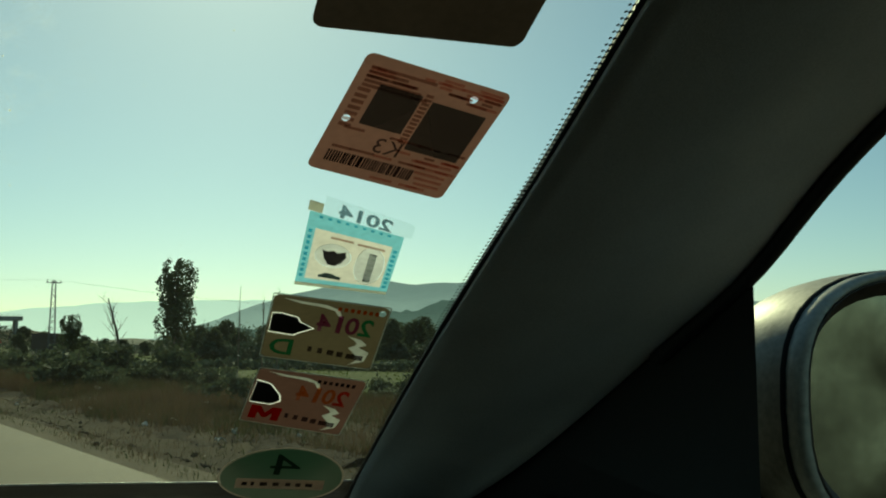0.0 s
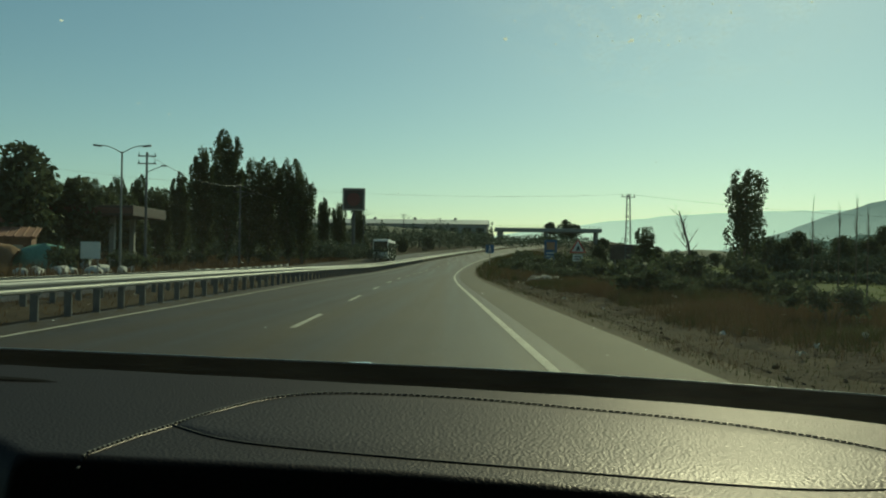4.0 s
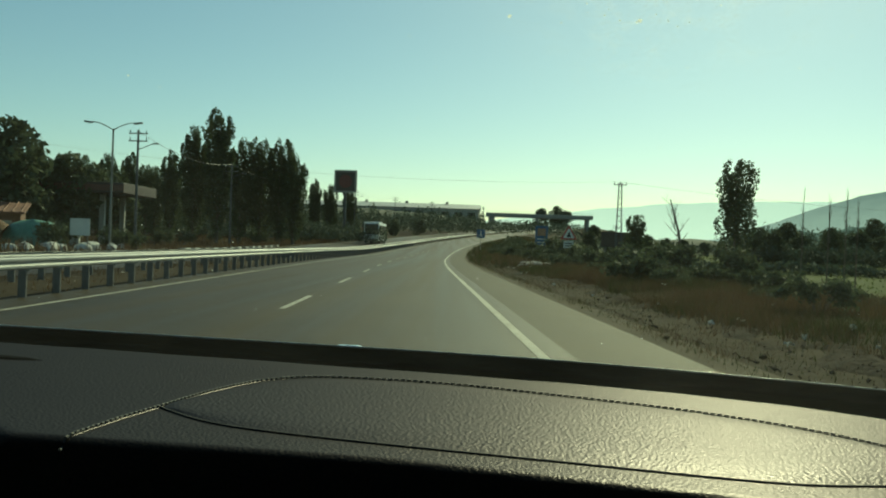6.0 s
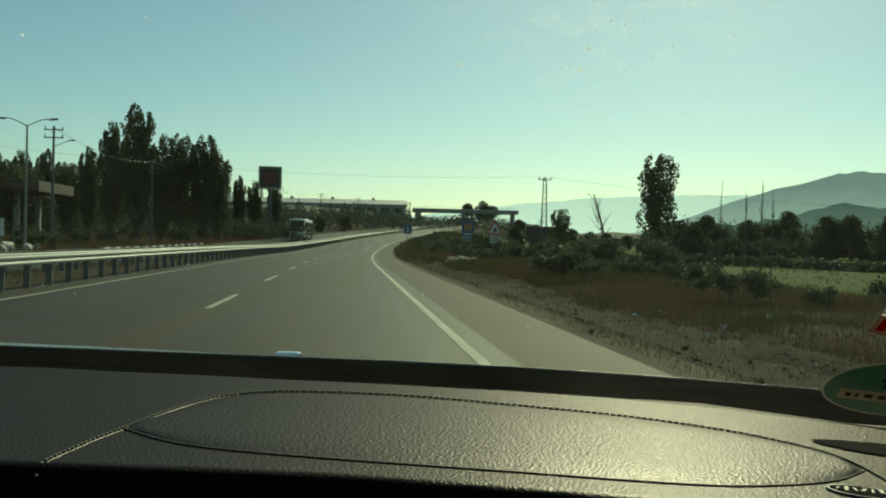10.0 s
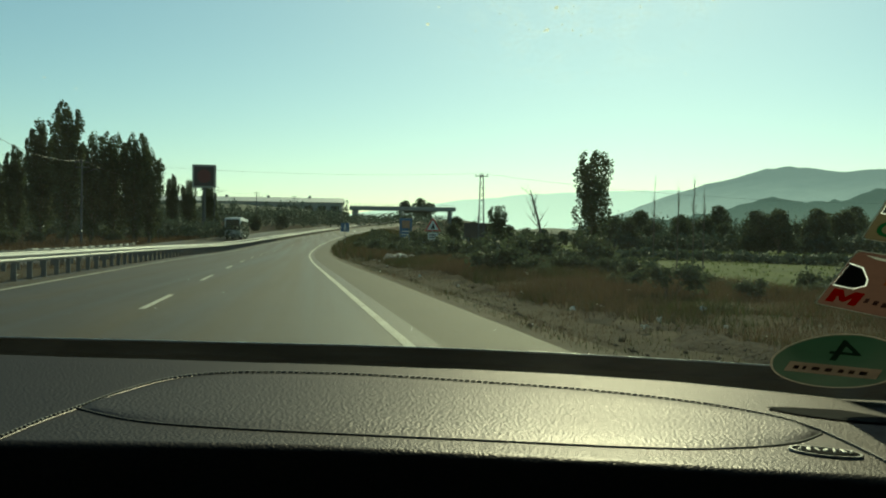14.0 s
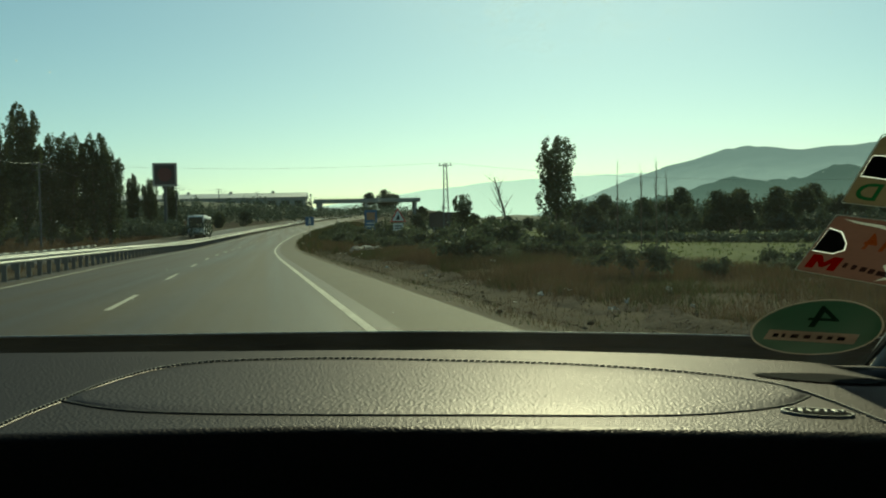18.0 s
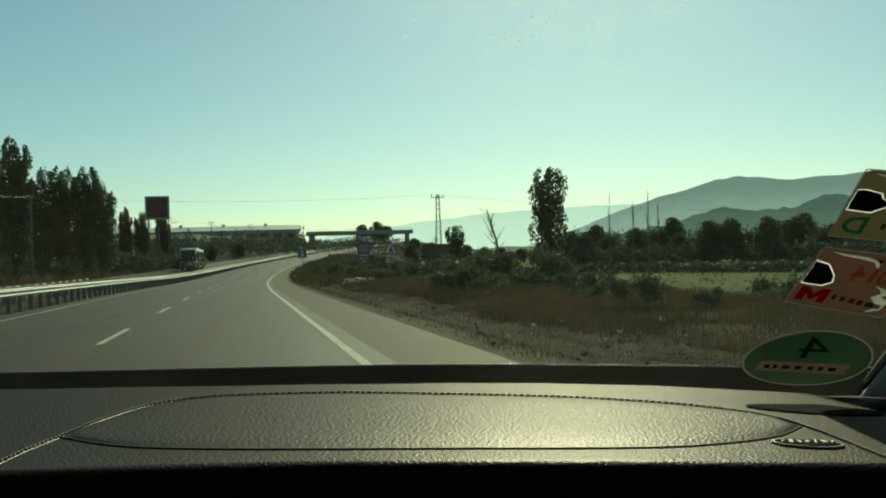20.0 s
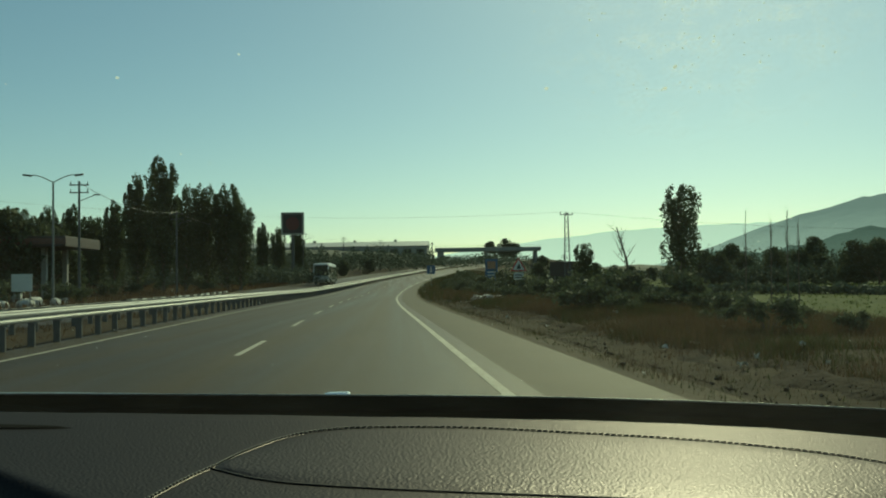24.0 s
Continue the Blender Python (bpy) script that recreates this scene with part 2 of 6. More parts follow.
dusty(PANE, 0.008)
WINDOW = clear("window glass", (0.9, 0.95, 0.93), 0.8)
MIRROR = mat("stained mirror", (0.27, 0.30, 0.27), 0.16, 1.0, 0.35, 45, 9, 0.0001, 30)
MIRRORPAINT = mat("dusty silver paint", (0.24, 0.23, 0.19), 0.5, 0.15, 0.35, 160, 14, 0.0002, 300)
WHITE = mat("white lacquer", (0.75, 0.75, 0.72), 0.35, 0, 0.06, 8, 1)
DARKGLASS = mat("dark glass", (0.01, 0.012, 0.013), 0.1, 0, 0.1, 5, 1, 0, None, 0.2)
RECESS = mat("matt black recess", (0.008, 0.008, 0.008), 0.95, 0, 0.2, 300, 20, 0, None, 0.03)
RUBBER = mat("tyre rubber", (0.015, 0.015, 0.015), 0.85, 0, 0.2, 40, 5)
# Self-glowing backdrop tones with the haze painted into the colour.
RIDGE_FAR = painted_haze("far ridge, painted haze", (0.88, 0.96, 0.87), (0.70, 0.80, 0.745), 0, 260)
RIDGE_NEAR = painted_haze("mountain, painted haze", (0.46, 0.53, 0.50), (0.205, 0.255, 0.262), 20, 280)
RIDGE_MID = painted_haze("foothill, painted haze", (0.17, 0.22, 0.20), (0.085, 0.118, 0.112), 0, 90)


# ---- building helpers ----
def obj(name, bm, material, parent=None, label="", smooth=False):
    me = bpy.data.meshes.new(name)
    bm.normal_update()
    bm.to_mesh(me)
    bm.free()
    me.materials.append(material)
    if smooth:
        for p in me.polygons:
            p.use_smooth = True
    ob = new(name, me)
    if parent is not None:
        ob.parent = parent
    if label:
        ob["label"] = label
    return ob


def part(name, bm, material, parent, label="", smooth=False):
    return obj(name, bm, material, parent, label, smooth)


def raw(name, verts, faces, material, parent=None, smooth=False):
    me = bpy.data.meshes.new(name)
    me.from_pydata([tuple(map(float, v)) for v in verts], [], faces)
    me.materials.append(material)
    if smooth:
        for p in me.polygons:
            p.use_smooth = True
    ob = new(name, me)
    if parent is not None:
        ob.parent = parent
    return ob


def thing(name, at, label, category, group="", rz=0.0):
    e = new(name)
    e.empty_display_size = 0.1
    e.matrix_basis = pose(*at, 0, 0, rz)
    return tagged(e, label, category, group)


def box(bm, c, s, bevel=0.0, rot=None):
    m = Matrix.Translation(c) @ (rot or Matrix()) @ Matrix.Diagonal((*s, 1))
    r = bmesh.ops.create_cube(bm, size=1, matrix=m)
    if bevel:
        es = list({e for v in r["verts"] for e in v.link_edges})
        bmesh.ops.bevel(bm, geom=es, offset=bevel, segments=2, affect="EDGES", profile=0.6)
    return bm


def rod(bm, a, b, r0, r1=None, seg=8):
    a, b = Vector(a), Vector(b)
    d = b - a
    m = Matrix.Translation((a + b) / 2) @ d.to_track_quat("Z", "Y").to_matrix().to_4x4()
    bmesh.ops.create_cone(bm, cap_ends=True, segments=seg, radius1=r0, radius2=r0 if r1 is None else r1, depth=d.length, matrix=m)
    return bm


def BM():
    return bmesh.new()


def ease(a, b, x):
    t = min(1.0, max(0.0, (x - a) / (b - a)))
    return t * t * (3 - 2 * t)


# ---- the lie of the land: v is metres right of the road's axis ----
def road_x(y):
    s = max(0.0, min(y, 460.0) - 40.0)
    return -0.030 * y + s * s / 2300 + (0.34 * (y - 460) if y > 460 else 0)


def road_z(y):
    s = max(0.0, min(y, 470.0) - 85.0)
    return 9.5 * (s / 320.0) ** 1.45


def land(v, y):
    z = road_z(y)
    if v > 3.0:
        field = -1.5 + 0.010 * max(0, min(y, 600) - 60) + 0.5 * noise.noise((v * 0.02, y * 0.02, 3))
        bank = 0.25 * ease(3.6, 6.0, v) * (1 - ease(8, 16, v))
        w = ease(7.5, 24, v)
        z = (z + bank) * (1 - w) + field * w
        z += 0.12 * noise.noise((v * 0.5, y * 0.5, 0)) * ease(3.7, 6, v)
    elif v < -20.5:
        w = ease(24, 140, -v)
        z = z * (1 - w) + w * (1.5 + 0.03 * min(300, max(0, y - 80)))
        z += 0.15 * noise.noise((v * 0.4, y * 0.4, 1)) * ease(20.5, 24, -v)
    elif -10.4 < v < -6.9:
        z += 0.10 * math.sin((v + 6.9) / -3.5 * math.pi)
    return z


def on_land(v, y):
    return Vector((road_x(y) + v, y, land(v, y)))


ys = [-40, -25, -12, -4] + [2.0 * i for i in range(0, 30)]
while ys[-1] < 4300:
    ys.append(ys[-1] + max(2.0, ys[-1] * 0.035))
vs = [-3200, -2200, -1400, -900, -600, -420, -300, -220, -160, -120, -95, -75, -60, -48, -39, -32, -27, -24, -22, -20.5, -16, -10.4, -9.5, -8.6, -7.7, -6.9, -3, 0, 3.0,
      3.6, 3.75, 4.3, 5.2, 6.2, 7.5, 9, 11, 13.5, 16.5, 20, 24, 29, 36, 45, 58, 75, 95, 120, 160, 210, 280, 380, 520, 750, 1100, 1600, 2300, 3200]
verts, faces = [], []
for y in ys:
    for v in vs:
        p = on_land(v, y)
        p.z -= 0.03 if -20.5 <= v <= 3.6 and not -10.4 < v < -6.9 else 0
        verts.append(p)
nv = len(vs)
for j in range(len(ys) - 1):
    for i in range(nv - 1):
        a = j * nv + i
        faces.append((a, a + 1, a + nv + 1, a + nv))
ground = tagged(raw("ground", verts, faces, EARTH, smooth=True), "dry brown earth and sparse grass beside the road", "ground", kind="structure")
ground.data.materials.append(MEADOW)
for k, f in enumerate(ground.data.polygons):
    j, i = divmod(k, nv - 1)
    if vs[i] >= 16.5 and ys[j] > 30:
        f.material_index = 1


def strip(name, v0, v1, y0, y1, lift, material, parent=None, step=2.0, cols=2):
    vv, ff = [], []
    n = 0
    y = y0
    while True:
        for c in range(cols):
            v = v0 + (v1 - v0) * c / (cols - 1)
            vv.append((road_x(y) + v, y, road_z(y) + lift))
        n += 1
        if y >= y1:
            break
        y = min(y1, y + max(step, y * 0.03))
    for j in range(n - 1):
        for c in range(cols - 1):
            a = j * cols + c
            ff.append((a, a + 1, a + cols + 1, a + cols))
    return raw(name, vv, ff, material, parent, True)


tagged(strip("road", -6.9, 1.7, -40, 900, 0.0, ASPHALT, cols=6), "worn grey asphalt carriageway curving gently ahead", "road", kind="structure")
tagged(strip("road", 1.7, 3.0, -40, 900, -0.004, ASPHALT_OLD), "lighter gritty asphalt shoulder beside the edge line", "road", kind="structure")
tagged(strip("gravel_verge", 3.0, 3.55, -40, 500, -0.012, GRAVEL), "narrow strip of pale gravel along the shoulder", "verge", kind="structure")
tagged(strip("road", -20.5, -10.4, -40, 900, 0.0, ASPHALT, cols=5), "grey asphalt opposite carriageway behind the guard rails", "road", kind="structure")
tagged(strip("edge_line", 1.28, 1.405, -20, 600, 0.006, PAINT), "solid white painted edge line", "road marking", "road markings", "structure")
tagged(strip("edge_line", -6.03, -5.92, -20, 600, 0.006, PAINT), "solid white painted line by the median", "road marking", "road markings", "structure")
tagged(strip("edge_line", -19.2, -19.06, -20, 600, 0.006, PAINT), "solid white painted line on the far carriageway", "road marking", "road markings", "structure")
for k in range(-1, 24):
    y = 15.5 + 10.7 * k
    tagged(strip("lane_dash", -2.345, -2.235, y, y + 4.0, 0.006, PAINT, step=1.0), "short white painted lane dash", "road marking", "lane dashes", "structure")


# ---- mountains and hills, far off ----
def ridge(name, crest, dist, depth, foot, material, seed, rough):
    """crest: (azimuth in degrees, elevation in degrees) along the skyline."""
    vv, ff = [], []
    n = 140
    a0, a1 = crest[0][0], crest[-1][0]
    for i in range(n + 1):
        a = a0 + (a1 - a0) * i / n
        e = float(np.interp(a, [c[0] for c in crest], [c[1] for c in crest]))
        h = dist * math.tan(radians(e)) * (1 + rough * noise.noise((a * 0.5, seed, 0)) + 0.5 * rough * noise.noise((a * 2.1, seed, 5)))
        s, c = math.sin(radians(a)), math.cos(radians(a))
        for k, (dd, hh) in enumerate(((-depth, foot), (-depth * 0.5, h * 0.62), (0, h), (depth * 0.6, h * 0.5))):
            vv.append((s * (dist + dd), c * (dist + dd), hh + (1.0 if k else 0)))
    for i in range(n):
        for k in range(3):
            a = i * 4 + k
            ff.append((a, a + 1, a + 5, a + 4))
    return raw(name, vv, ff, material, None, True)


tagged(ridge("backdrop_far_ridge", [(-16, 0.3), (0, 1.3), (6, 2.2), (12, 2.9), (18, 3.2), (26, 3.3), (40, 3.0), (62, 2.0)], 4300, 500, -40, RIDGE_FAR, 2.0, 0.05), "pale far mountain ridge with haze painted into its glow", "mountain", kind="structure")
tagged(ridge("backdrop_mountain", [(12, 0.2), (16, 1.0), (19, 2.0), (22, 3.1), (25, 4.0), (28, 4.6), (30, 4.4), (33, 4.3), (38, 4.6), (44, 4.0), (52, 3.0), (72, 1.5)], 3600, 700, -40, RIDGE_NEAR, 7.0, 0.04), "blue-grey mountain with a rounded peak, haze painted into its glow", "mountain", kind="structure")


tagged(ridge("backdrop_foothill", [(15, 0.2), (17.5, 1.3), (19.5, 1.7), (21.5, 1.5), (24, 1.9), (27, 2.8), (30, 2.6), (34, 3.2), (40, 2.9), (48, 2.2), (66, 1.2)], 1500, 260, -10, RIDGE_MID, 11.0, 0.16), "dark wooded foothill before the mountain, haze painted into its glow", "hill", kind="structure")


# ---- the car: windscreen and its border ----
def glass_z(x, y):
    side = 0.4 * max(0.0, x) ** 2 + 0.22 * max(0.0, -x - 0.3) ** 2
    return 1.03 + (0.93 - side - y) * 0.467


def glass_y(x, z):
    side = 0.4 * max(0.0, x) ** 2 + 0.22 * max(0.0, -x - 0.3) ** 2
    return 0.93 - side - (z - 1.03) / 0.467


def smooth_line(pts, n):
    """Points evenly spread along a smooth curve through pts."""
    p = [Vector(q) for q in pts]
    p = [p[0] * 2 - p[1]] + p + [p[-1] * 2 - p[-2]]
    dense = []
    for i in range(1, len(p) - 2):
        for k in range(24):
            t = k / 24
            dense.append(0.5 * ((2 * p[i]) + (p[i + 1] - p[i - 1]) * t + (2 * p[i - 1] - 5 * p[i] + 4 * p[i + 1] - p[i + 2]) * t * t + (3 * p[i] - p[i - 1] - 3 * p[i + 1] + p[i + 2]) * t ** 3))
    dense.append(p[-2])
    d = [0.0]
    for a, b in zip(dense, dense[1:]):
        d.append(d[-1] + (b - a).length)
    out = []
    for k in range(n):
        s = d[-1] * k / (n - 1)
        i = min(int(np.searchsorted(d, s)), len(d) - 1)
        i = max(1, i)
        f = (s - d[i - 1]) / max(1e-9, d[i] - d[i - 1])
        out.append(dense[i - 1].lerp(dense[i], f))
    return out


def grid(name, rows, material, parent=None, smooth=True, solid=0.0):
    n = len(rows[0])
    vv = [v for r in rows for v in r]
    ff = [(j * n + i, j * n + i + 1, (j + 1) * n + i + 1, (j + 1) * n + i) for j in range(len(rows) - 1) for i in range(n - 1)]
    ob = raw(name, vv, ff, material, parent, smooth)
    if solid:
        md = ob.modifiers.new("thickness", "SOLIDIFY")
        md.thickness, md.offset = solid, 0
    return ob


def edge_x(z):
    return float(np.interp(z, [0.96, 0.984, 1.03, 1.13, 1.18, 1.248, 1.309, 1.39, 1.46], [0.605, 0.583, 0.557, 0.504, 0.478, 0.447, 0.415, 0.375, 0.341]))


car = thing("car_interior", (0, 0, 0.45), "grey leather and black car interior behind a sloping windscreen", "car")
car.matrix_basis = Matrix()
rows = []
for k in range(26):
    z = 0.955 + (1.46 - 0.955) * k / 25
    x1 = edge_x(z) + 0.012
    rows.append([(x, glass_y(x, z) + 0.003, z) for x in [-1.05 + (x1 + 1.05) * i / 40 for i in range(41)]])
pane = grid("windscreen", rows, PANE, car)
pane.visible_shadow = False


EYE_LEVEL = Vector((0.02, 0.0, 1.15))


def frit_top(x):
    return 1.0455 - (0.040 if x > 0.1 else 0.034) * (x - 0.1) + 0.03 * max(0, x - 0.47)


rows = []
for k in range(5):
    row = []
    for i in range(61):
        x = -1.05 + 1.635 * i / 60
        zt = frit_top(x)
        z = 0.955 + (zt - 0.955) * k / 4
        row.append(EYE_LEVEL + (Vector((x, glass_y(x, z), z)) - EYE_LEVEL) * 1.14)
    rows.append(row)
grid("wiper_cowl", rows, COWL, car, solid=0.001)["label"] = "black cowl below the windscreen"
# Bright bead: the sun's glint on the cowl edge, put into its colour.
rows = []
for i in range(61):
    x = -1.05 + 1.635 * i / 60
    c = EYE_LEVEL + (Vector((x, glass_y(x, frit_top(x)), frit_top(x))) - EYE_LEVEL) * 1.139
    rows.append([c + Vector((0, 0.0009 * math.cos(q), 0.0009 * math.sin(q))) for q in [k * math.pi / 3 for k in range(7)]])
grid("cowl_glint", rows, mat("painted cowl glint", (0.30, 0.31, 0.31), 0.35, 0.6, 0.5, 90, 14), car)["label"] = "thin bright bead painting the sun glint along the cowl"
rows = []
for k in range(30):
    z = 0.97 + 0.48 * k / 29
    x = edge_x(z)
    rows.append([(x + o, glass_y(x + o, z) - 0.0006, z) for o in (-0.0004, 0.002, 0.004)])
grid("windscreen_border", rows, FRIT, car, solid=0.001)
dots = []
df = []
for k in range(230):
    z = 1.0 + 0.42 * k / 229
    for o, r in ((0.0012, 0.0010), (0.0033, 0.0008)):
        x = edge_x(z) - o
        b = len(dots)
        for a in range(6):
            px, pz = x + r * math.cos(a * math.pi / 3), z + r * 0.5 * math.sin(a * math.pi / 3)
            dots.append((px, glass_y(px, pz) - 0.0006, pz))
        df.append(tuple(range(b, b + 6)))
tagged(raw("border_dots", dots, df, FRIT, car), "row of small black ceramic dots", kind="stuff")


# ---- dashboard ----
def knee(x):
    return float(np.interp(x, [-1.1, -0.6, -0.25, 0.0, 0.13, 0.22, 0.31, 0.40, 0.5], [0.72, 0.77, 0.792, 0.80, 0.80, 0.79, 0.765, 0.712, 0.645]))


def dash_z(x, y):
    z = 1.042 - 0.04 * x
    fall = float(np.interp(x, [0.05, 0.22, 0.36], [0.34, 0.16, 0.12]))
    z -= fall * max(0.0, y - knee(x))
    yf = 0.472 + 0.012 * math.cos(x * 6) - 0.10 * max(0.0, x) + min(0.20, 1.1 * max(0.0, -0.185 - x))
    z -= min(0.30, 110.0 * max(0.0, yf - y) ** 2)
    z -= min(0.2, 30.0 * max(0.0, x - 0.412) ** 2) * (1 - ease(0.6, 0.75, y))
    return z


rows = []
for i in range(260):
    x = -1.05 + 1.66 * i / 259
    y1 = glass_y(x, 0.985) - 0.012
    row = []
    for k in range(170):
        f = k / 169
        y = 0.26 + (y1 - 0.26) * f
        row.append((x, y, dash_z(x, y)))
    rows.append(row)
dash = grid("dashboard", rows, LEATHER, car)
dash["label"] = "grained grey leather dashboard top"
bm = BM()
box(bm, (-0.22, 0.52, 0.66), (1.66, 0.5, 0.5), 0.03)
part("dashboard_front", bm, DARK, car, "black lower dashboard in deep shade")

STITCH = [(-0.153, 0.472), (-0.150, 0.493), (-0.144, 0.531), (-0.136, 0.567), (-0.122, 0.632), (-0.098, 0.695), (-0.055, 0.732), (0.03, 0.742), (0.117, 0.725), (0.204, 0.700),
          (0.270, 0.662), (0.306, 0.621), (0.320, 0.58), (0.318, 0.53), (0.311, 0.48), (0.298, 0.402)]
SEAM = [(-0.136, 0.567), (-0.105, 0.539), (-0.072, 0.525), (-0.012, 0.515), (0.08, 0.505), (0.19, 0.494), (0.244, 0.502), (0.285, 0.520), (0.316, 0.548)]
back = smooth_line([(*p, 0) for p in STITCH[3:13]], 60)
fore = smooth_line([(*p, 0) for p in SEAM], 60)
back[-1] = Vector((0.319, 0.552, 0))
rows = []
for a, b in zip(fore, back):
    row = []
    for k in range(15):
        w = k / 14
        p = a.lerp(b, w)
        lift = -0.0004 + 0.0022 * (1 - abs(2 * w - 1) ** 5) * min(1.0, (b - a).length / 0.03)
        row.append((p.x, p.y, dash_z(p.x, p.y) + lift))
    rows.append(row)
pad = grid("airbag_panel", rows, PAD, dash)
pad["label"] = "lens-shaped grained leather airbag panel"


def bead(name, pts, r, material, parent, lift, label=""):
    bm = BM()
    ring0 = None
    for i, p in enumerate(pts):
        d = (pts[min(i + 1, len(pts) - 1)] - pts[max(i - 1, 0)]).normalized()
        s = Vector((-d.y, d.x, 0)) * r
        c = Vector((p.x, p.y, dash_z(p.x, p.y) + lift))
        ring = [bm.verts.new(c + s * math.cos(a) + Vector((0, 0, r * math.sin(a)))) for a in [k * math.pi / 3 for k in range(6)]]
        if ring0:
            for k in range(6):
                bm.faces.new((ring0[k], ring0[(k + 1) % 6], ring[(k + 1) % 6], ring[k]))
        ring0 = ring
    return part(name, bm, material, parent, label, True)


bead("seam", fore, 0.0008, GROOVE, dash, 0.0003, "dark sunken seam")
line = smooth_line([(*p, 0) for p in STITCH], 190)
bead("piping", [p + Vector((0, 0.0, 0)) for p in line], 0.0016, LEATHER, dash, -0.0010, "raised leather piping")
bm = BM()
box(bm, (0, 0, 0), (0.0036, 0.0013, 0.0011), 0.0004)
one = part("stitch", bm, THREAD, dash)
for i, p in enumerate(line):
    d = line[min(i + 1, 189)] - line[max(i - 1, 0)]
    ob = one if i == 0 else new("stitch", one.data)
    ob.parent = dash
    ob.matrix_basis = Matrix.Translation((p.x, p.y, dash_z(p.x, p.y) + 0.0011)) @ Matrix.Rotation(math.atan2(d.y, d.x) + 0.18, 4, "Z")


def dash_oval(name, cx, cy, ax, ay, rot, material, lift, parent, dome=0.0, label="", hole=0.0):
    rows = []
    for j in range(6):
        q = hole + (1 - hole) * j / 5
        row = []
        for i in range(37):
            t = i / 36 * 2 * math.pi
            u, w = ax * q * math.cos(t), ay * q * math.sin(t)
            x, y = cx + u * math.cos(rot) - w * math.sin(rot), cy + u * math.sin(rot) + w * math.cos(rot)
            row.append((x, y, dash_z(x, y) + lift + dome * (1 - q * q) - (0.002 if j == 5 else 0)))
        rows.append(row)
    ob = grid(name, rows, material, parent)
    if label:
        ob["label"] = label
    return ob


# small oval defroster badge and the larger corner vent
badge = dash_oval("badge", 0.286, 0.492, 0.0195, 0.0125, -0.45, RECESS, 0.0012, dash, 0.001, "small oval embossed metal badge")
dash_oval("badge_rim", 0.286, 0.492, 0.0200, 0.0130, -0.45, BLACK, 0.0016, badge, 0, "dull black rim", 0.90)
for k in range(7):
    bm = BM()
    u = -0.0135 + 0.0045 * k
    w = 0.0024 if k % 2 else 0.0014
    box(bm, (0.286 + u * 0.9, 0.492 - u * 0.43, dash_z(0.286, 0.492) + 0.0020), (w, 0.006 + 0.003 * (k * 5 % 3) / 2, 0.0012), 0.0005, Matrix.Rotation(-0.45 + 0.25 * (k % 3 - 1), 4, "Z"))
    part("bar", bm, POST, badge)
vent = dash_oval("corner_vent", 0.378, 0.481, 0.0300, 0.0235, 0.35, RECESS, 0.0015, dash, -0.009, "black oval air vent with silver slats")
dash_oval("vent_rim", 0.378, 0.481, 0.0320, 0.0250, 0.35, RECESS, 0.0018, vent, 0, "", 0.92)
for k in range(4):
    bm = BM()
    u = -0.019 + 0.0125 * k
    box(bm, (0.378 + u, 0.481 + u * 0.36, dash_z(0.378, 0.481) - 0.0010), (0.0024, 0.034 - 0.5 * abs(u), 0.003), 0.0007, Matrix.Rotation(-0.74, 4, "Z"))
    part("slat", bm, CHROME, vent)

dash_oval("defroster_slot", -0.340, 0.705, 0.080, 0.011, 0.05, RECESS, 0.0012, dash, 0.0, "long black defroster slot")

# long flat dark almond in front of the corner vent: painted shade of a recess
recess_shade = []
for j in range(5):
    row = []
    for i in range(33):
        f = i / 32
        u = -0.066 + 0.104 * f
        half = 0.021 * math.sin(math.pi * f) ** 0.6
        w = -half + 2 * half * j / 4 + (0.006 * math.exp(-((f - 0.55) / 0.16) ** 2) if j == 4 else 0)
        x, y = 0.378 + u * 0.80 + w * 0.50, 0.608 - u * 0.46 + w * 0.86
        row.append((x, y, dash_z(x, y) + 0.0012))
    recess_shade.append(row)
grid("recess_shade", recess_shade, RECESS, dash)["label"] = "flat dark almond painting the shade of a recess"

# ---- pillar, door, roof and what closes the cabin ----
E_LINE = smooth_line([(edge_x(z) + 0.0018, glass_y(edge_x(z), z) - 0.004, z) for z in (0.975, 1.03, 1.09, 1.15, 1.21, 1.27, 1.33, 1.43)], 40)
S_LINE = smooth_line([(0.645, 0.80, 0.985), (0.66, 0.66, 1.06), (0.690, 0.500, 1.175), (0.700, 0.441, 1.219), (0.700, 0.323, 1.317), (0.69, 0.05, 1.47)], 40)
rows = []
for a, b in zip(E_LINE, S_LINE):
    n = Vector((-0.62, -0.62, 0.1)).normalized()
    row = []
    for k in range(13):
        w = k / 12
        row.append(a.lerp(b, w) + n * (0.022 * math.sin(math.pi * min(1, w * 1.25)) ** 1.5 if w < 0.8 else 0.0))
    row.append(b + Vector((0.012, 0.004, 0.004)))
    rows.append(row)
pillar = grid("pillar_trim", rows, TRIM, car, solid=0.004)
pillar["label"] = "grey fabric-covered windscreen pillar"
rows = [[a + Vector((0.02, 0.02, 0.015)), b + Vector((0.02, 0.012, 0.01))] for a, b in zip(E_LINE, S_LINE)]
grid("pillar_shell", rows, BLACK, car, solid=0.006)
rows = []
for i, p in enumerate(S_LINE[14:]):
    c = p + Vector((0.004, -0.004, -0.004))
    rows.append([c + Vector((0.007 * math.cos(a), 0.005 * math.sin(a), 0.005 * math.sin(a))) for a in [k * math.pi / 4 for k in range(9)]])
grid("window_seal", rows, BLACK, car)["label"] = "black rubber window seal"
bm = BM()
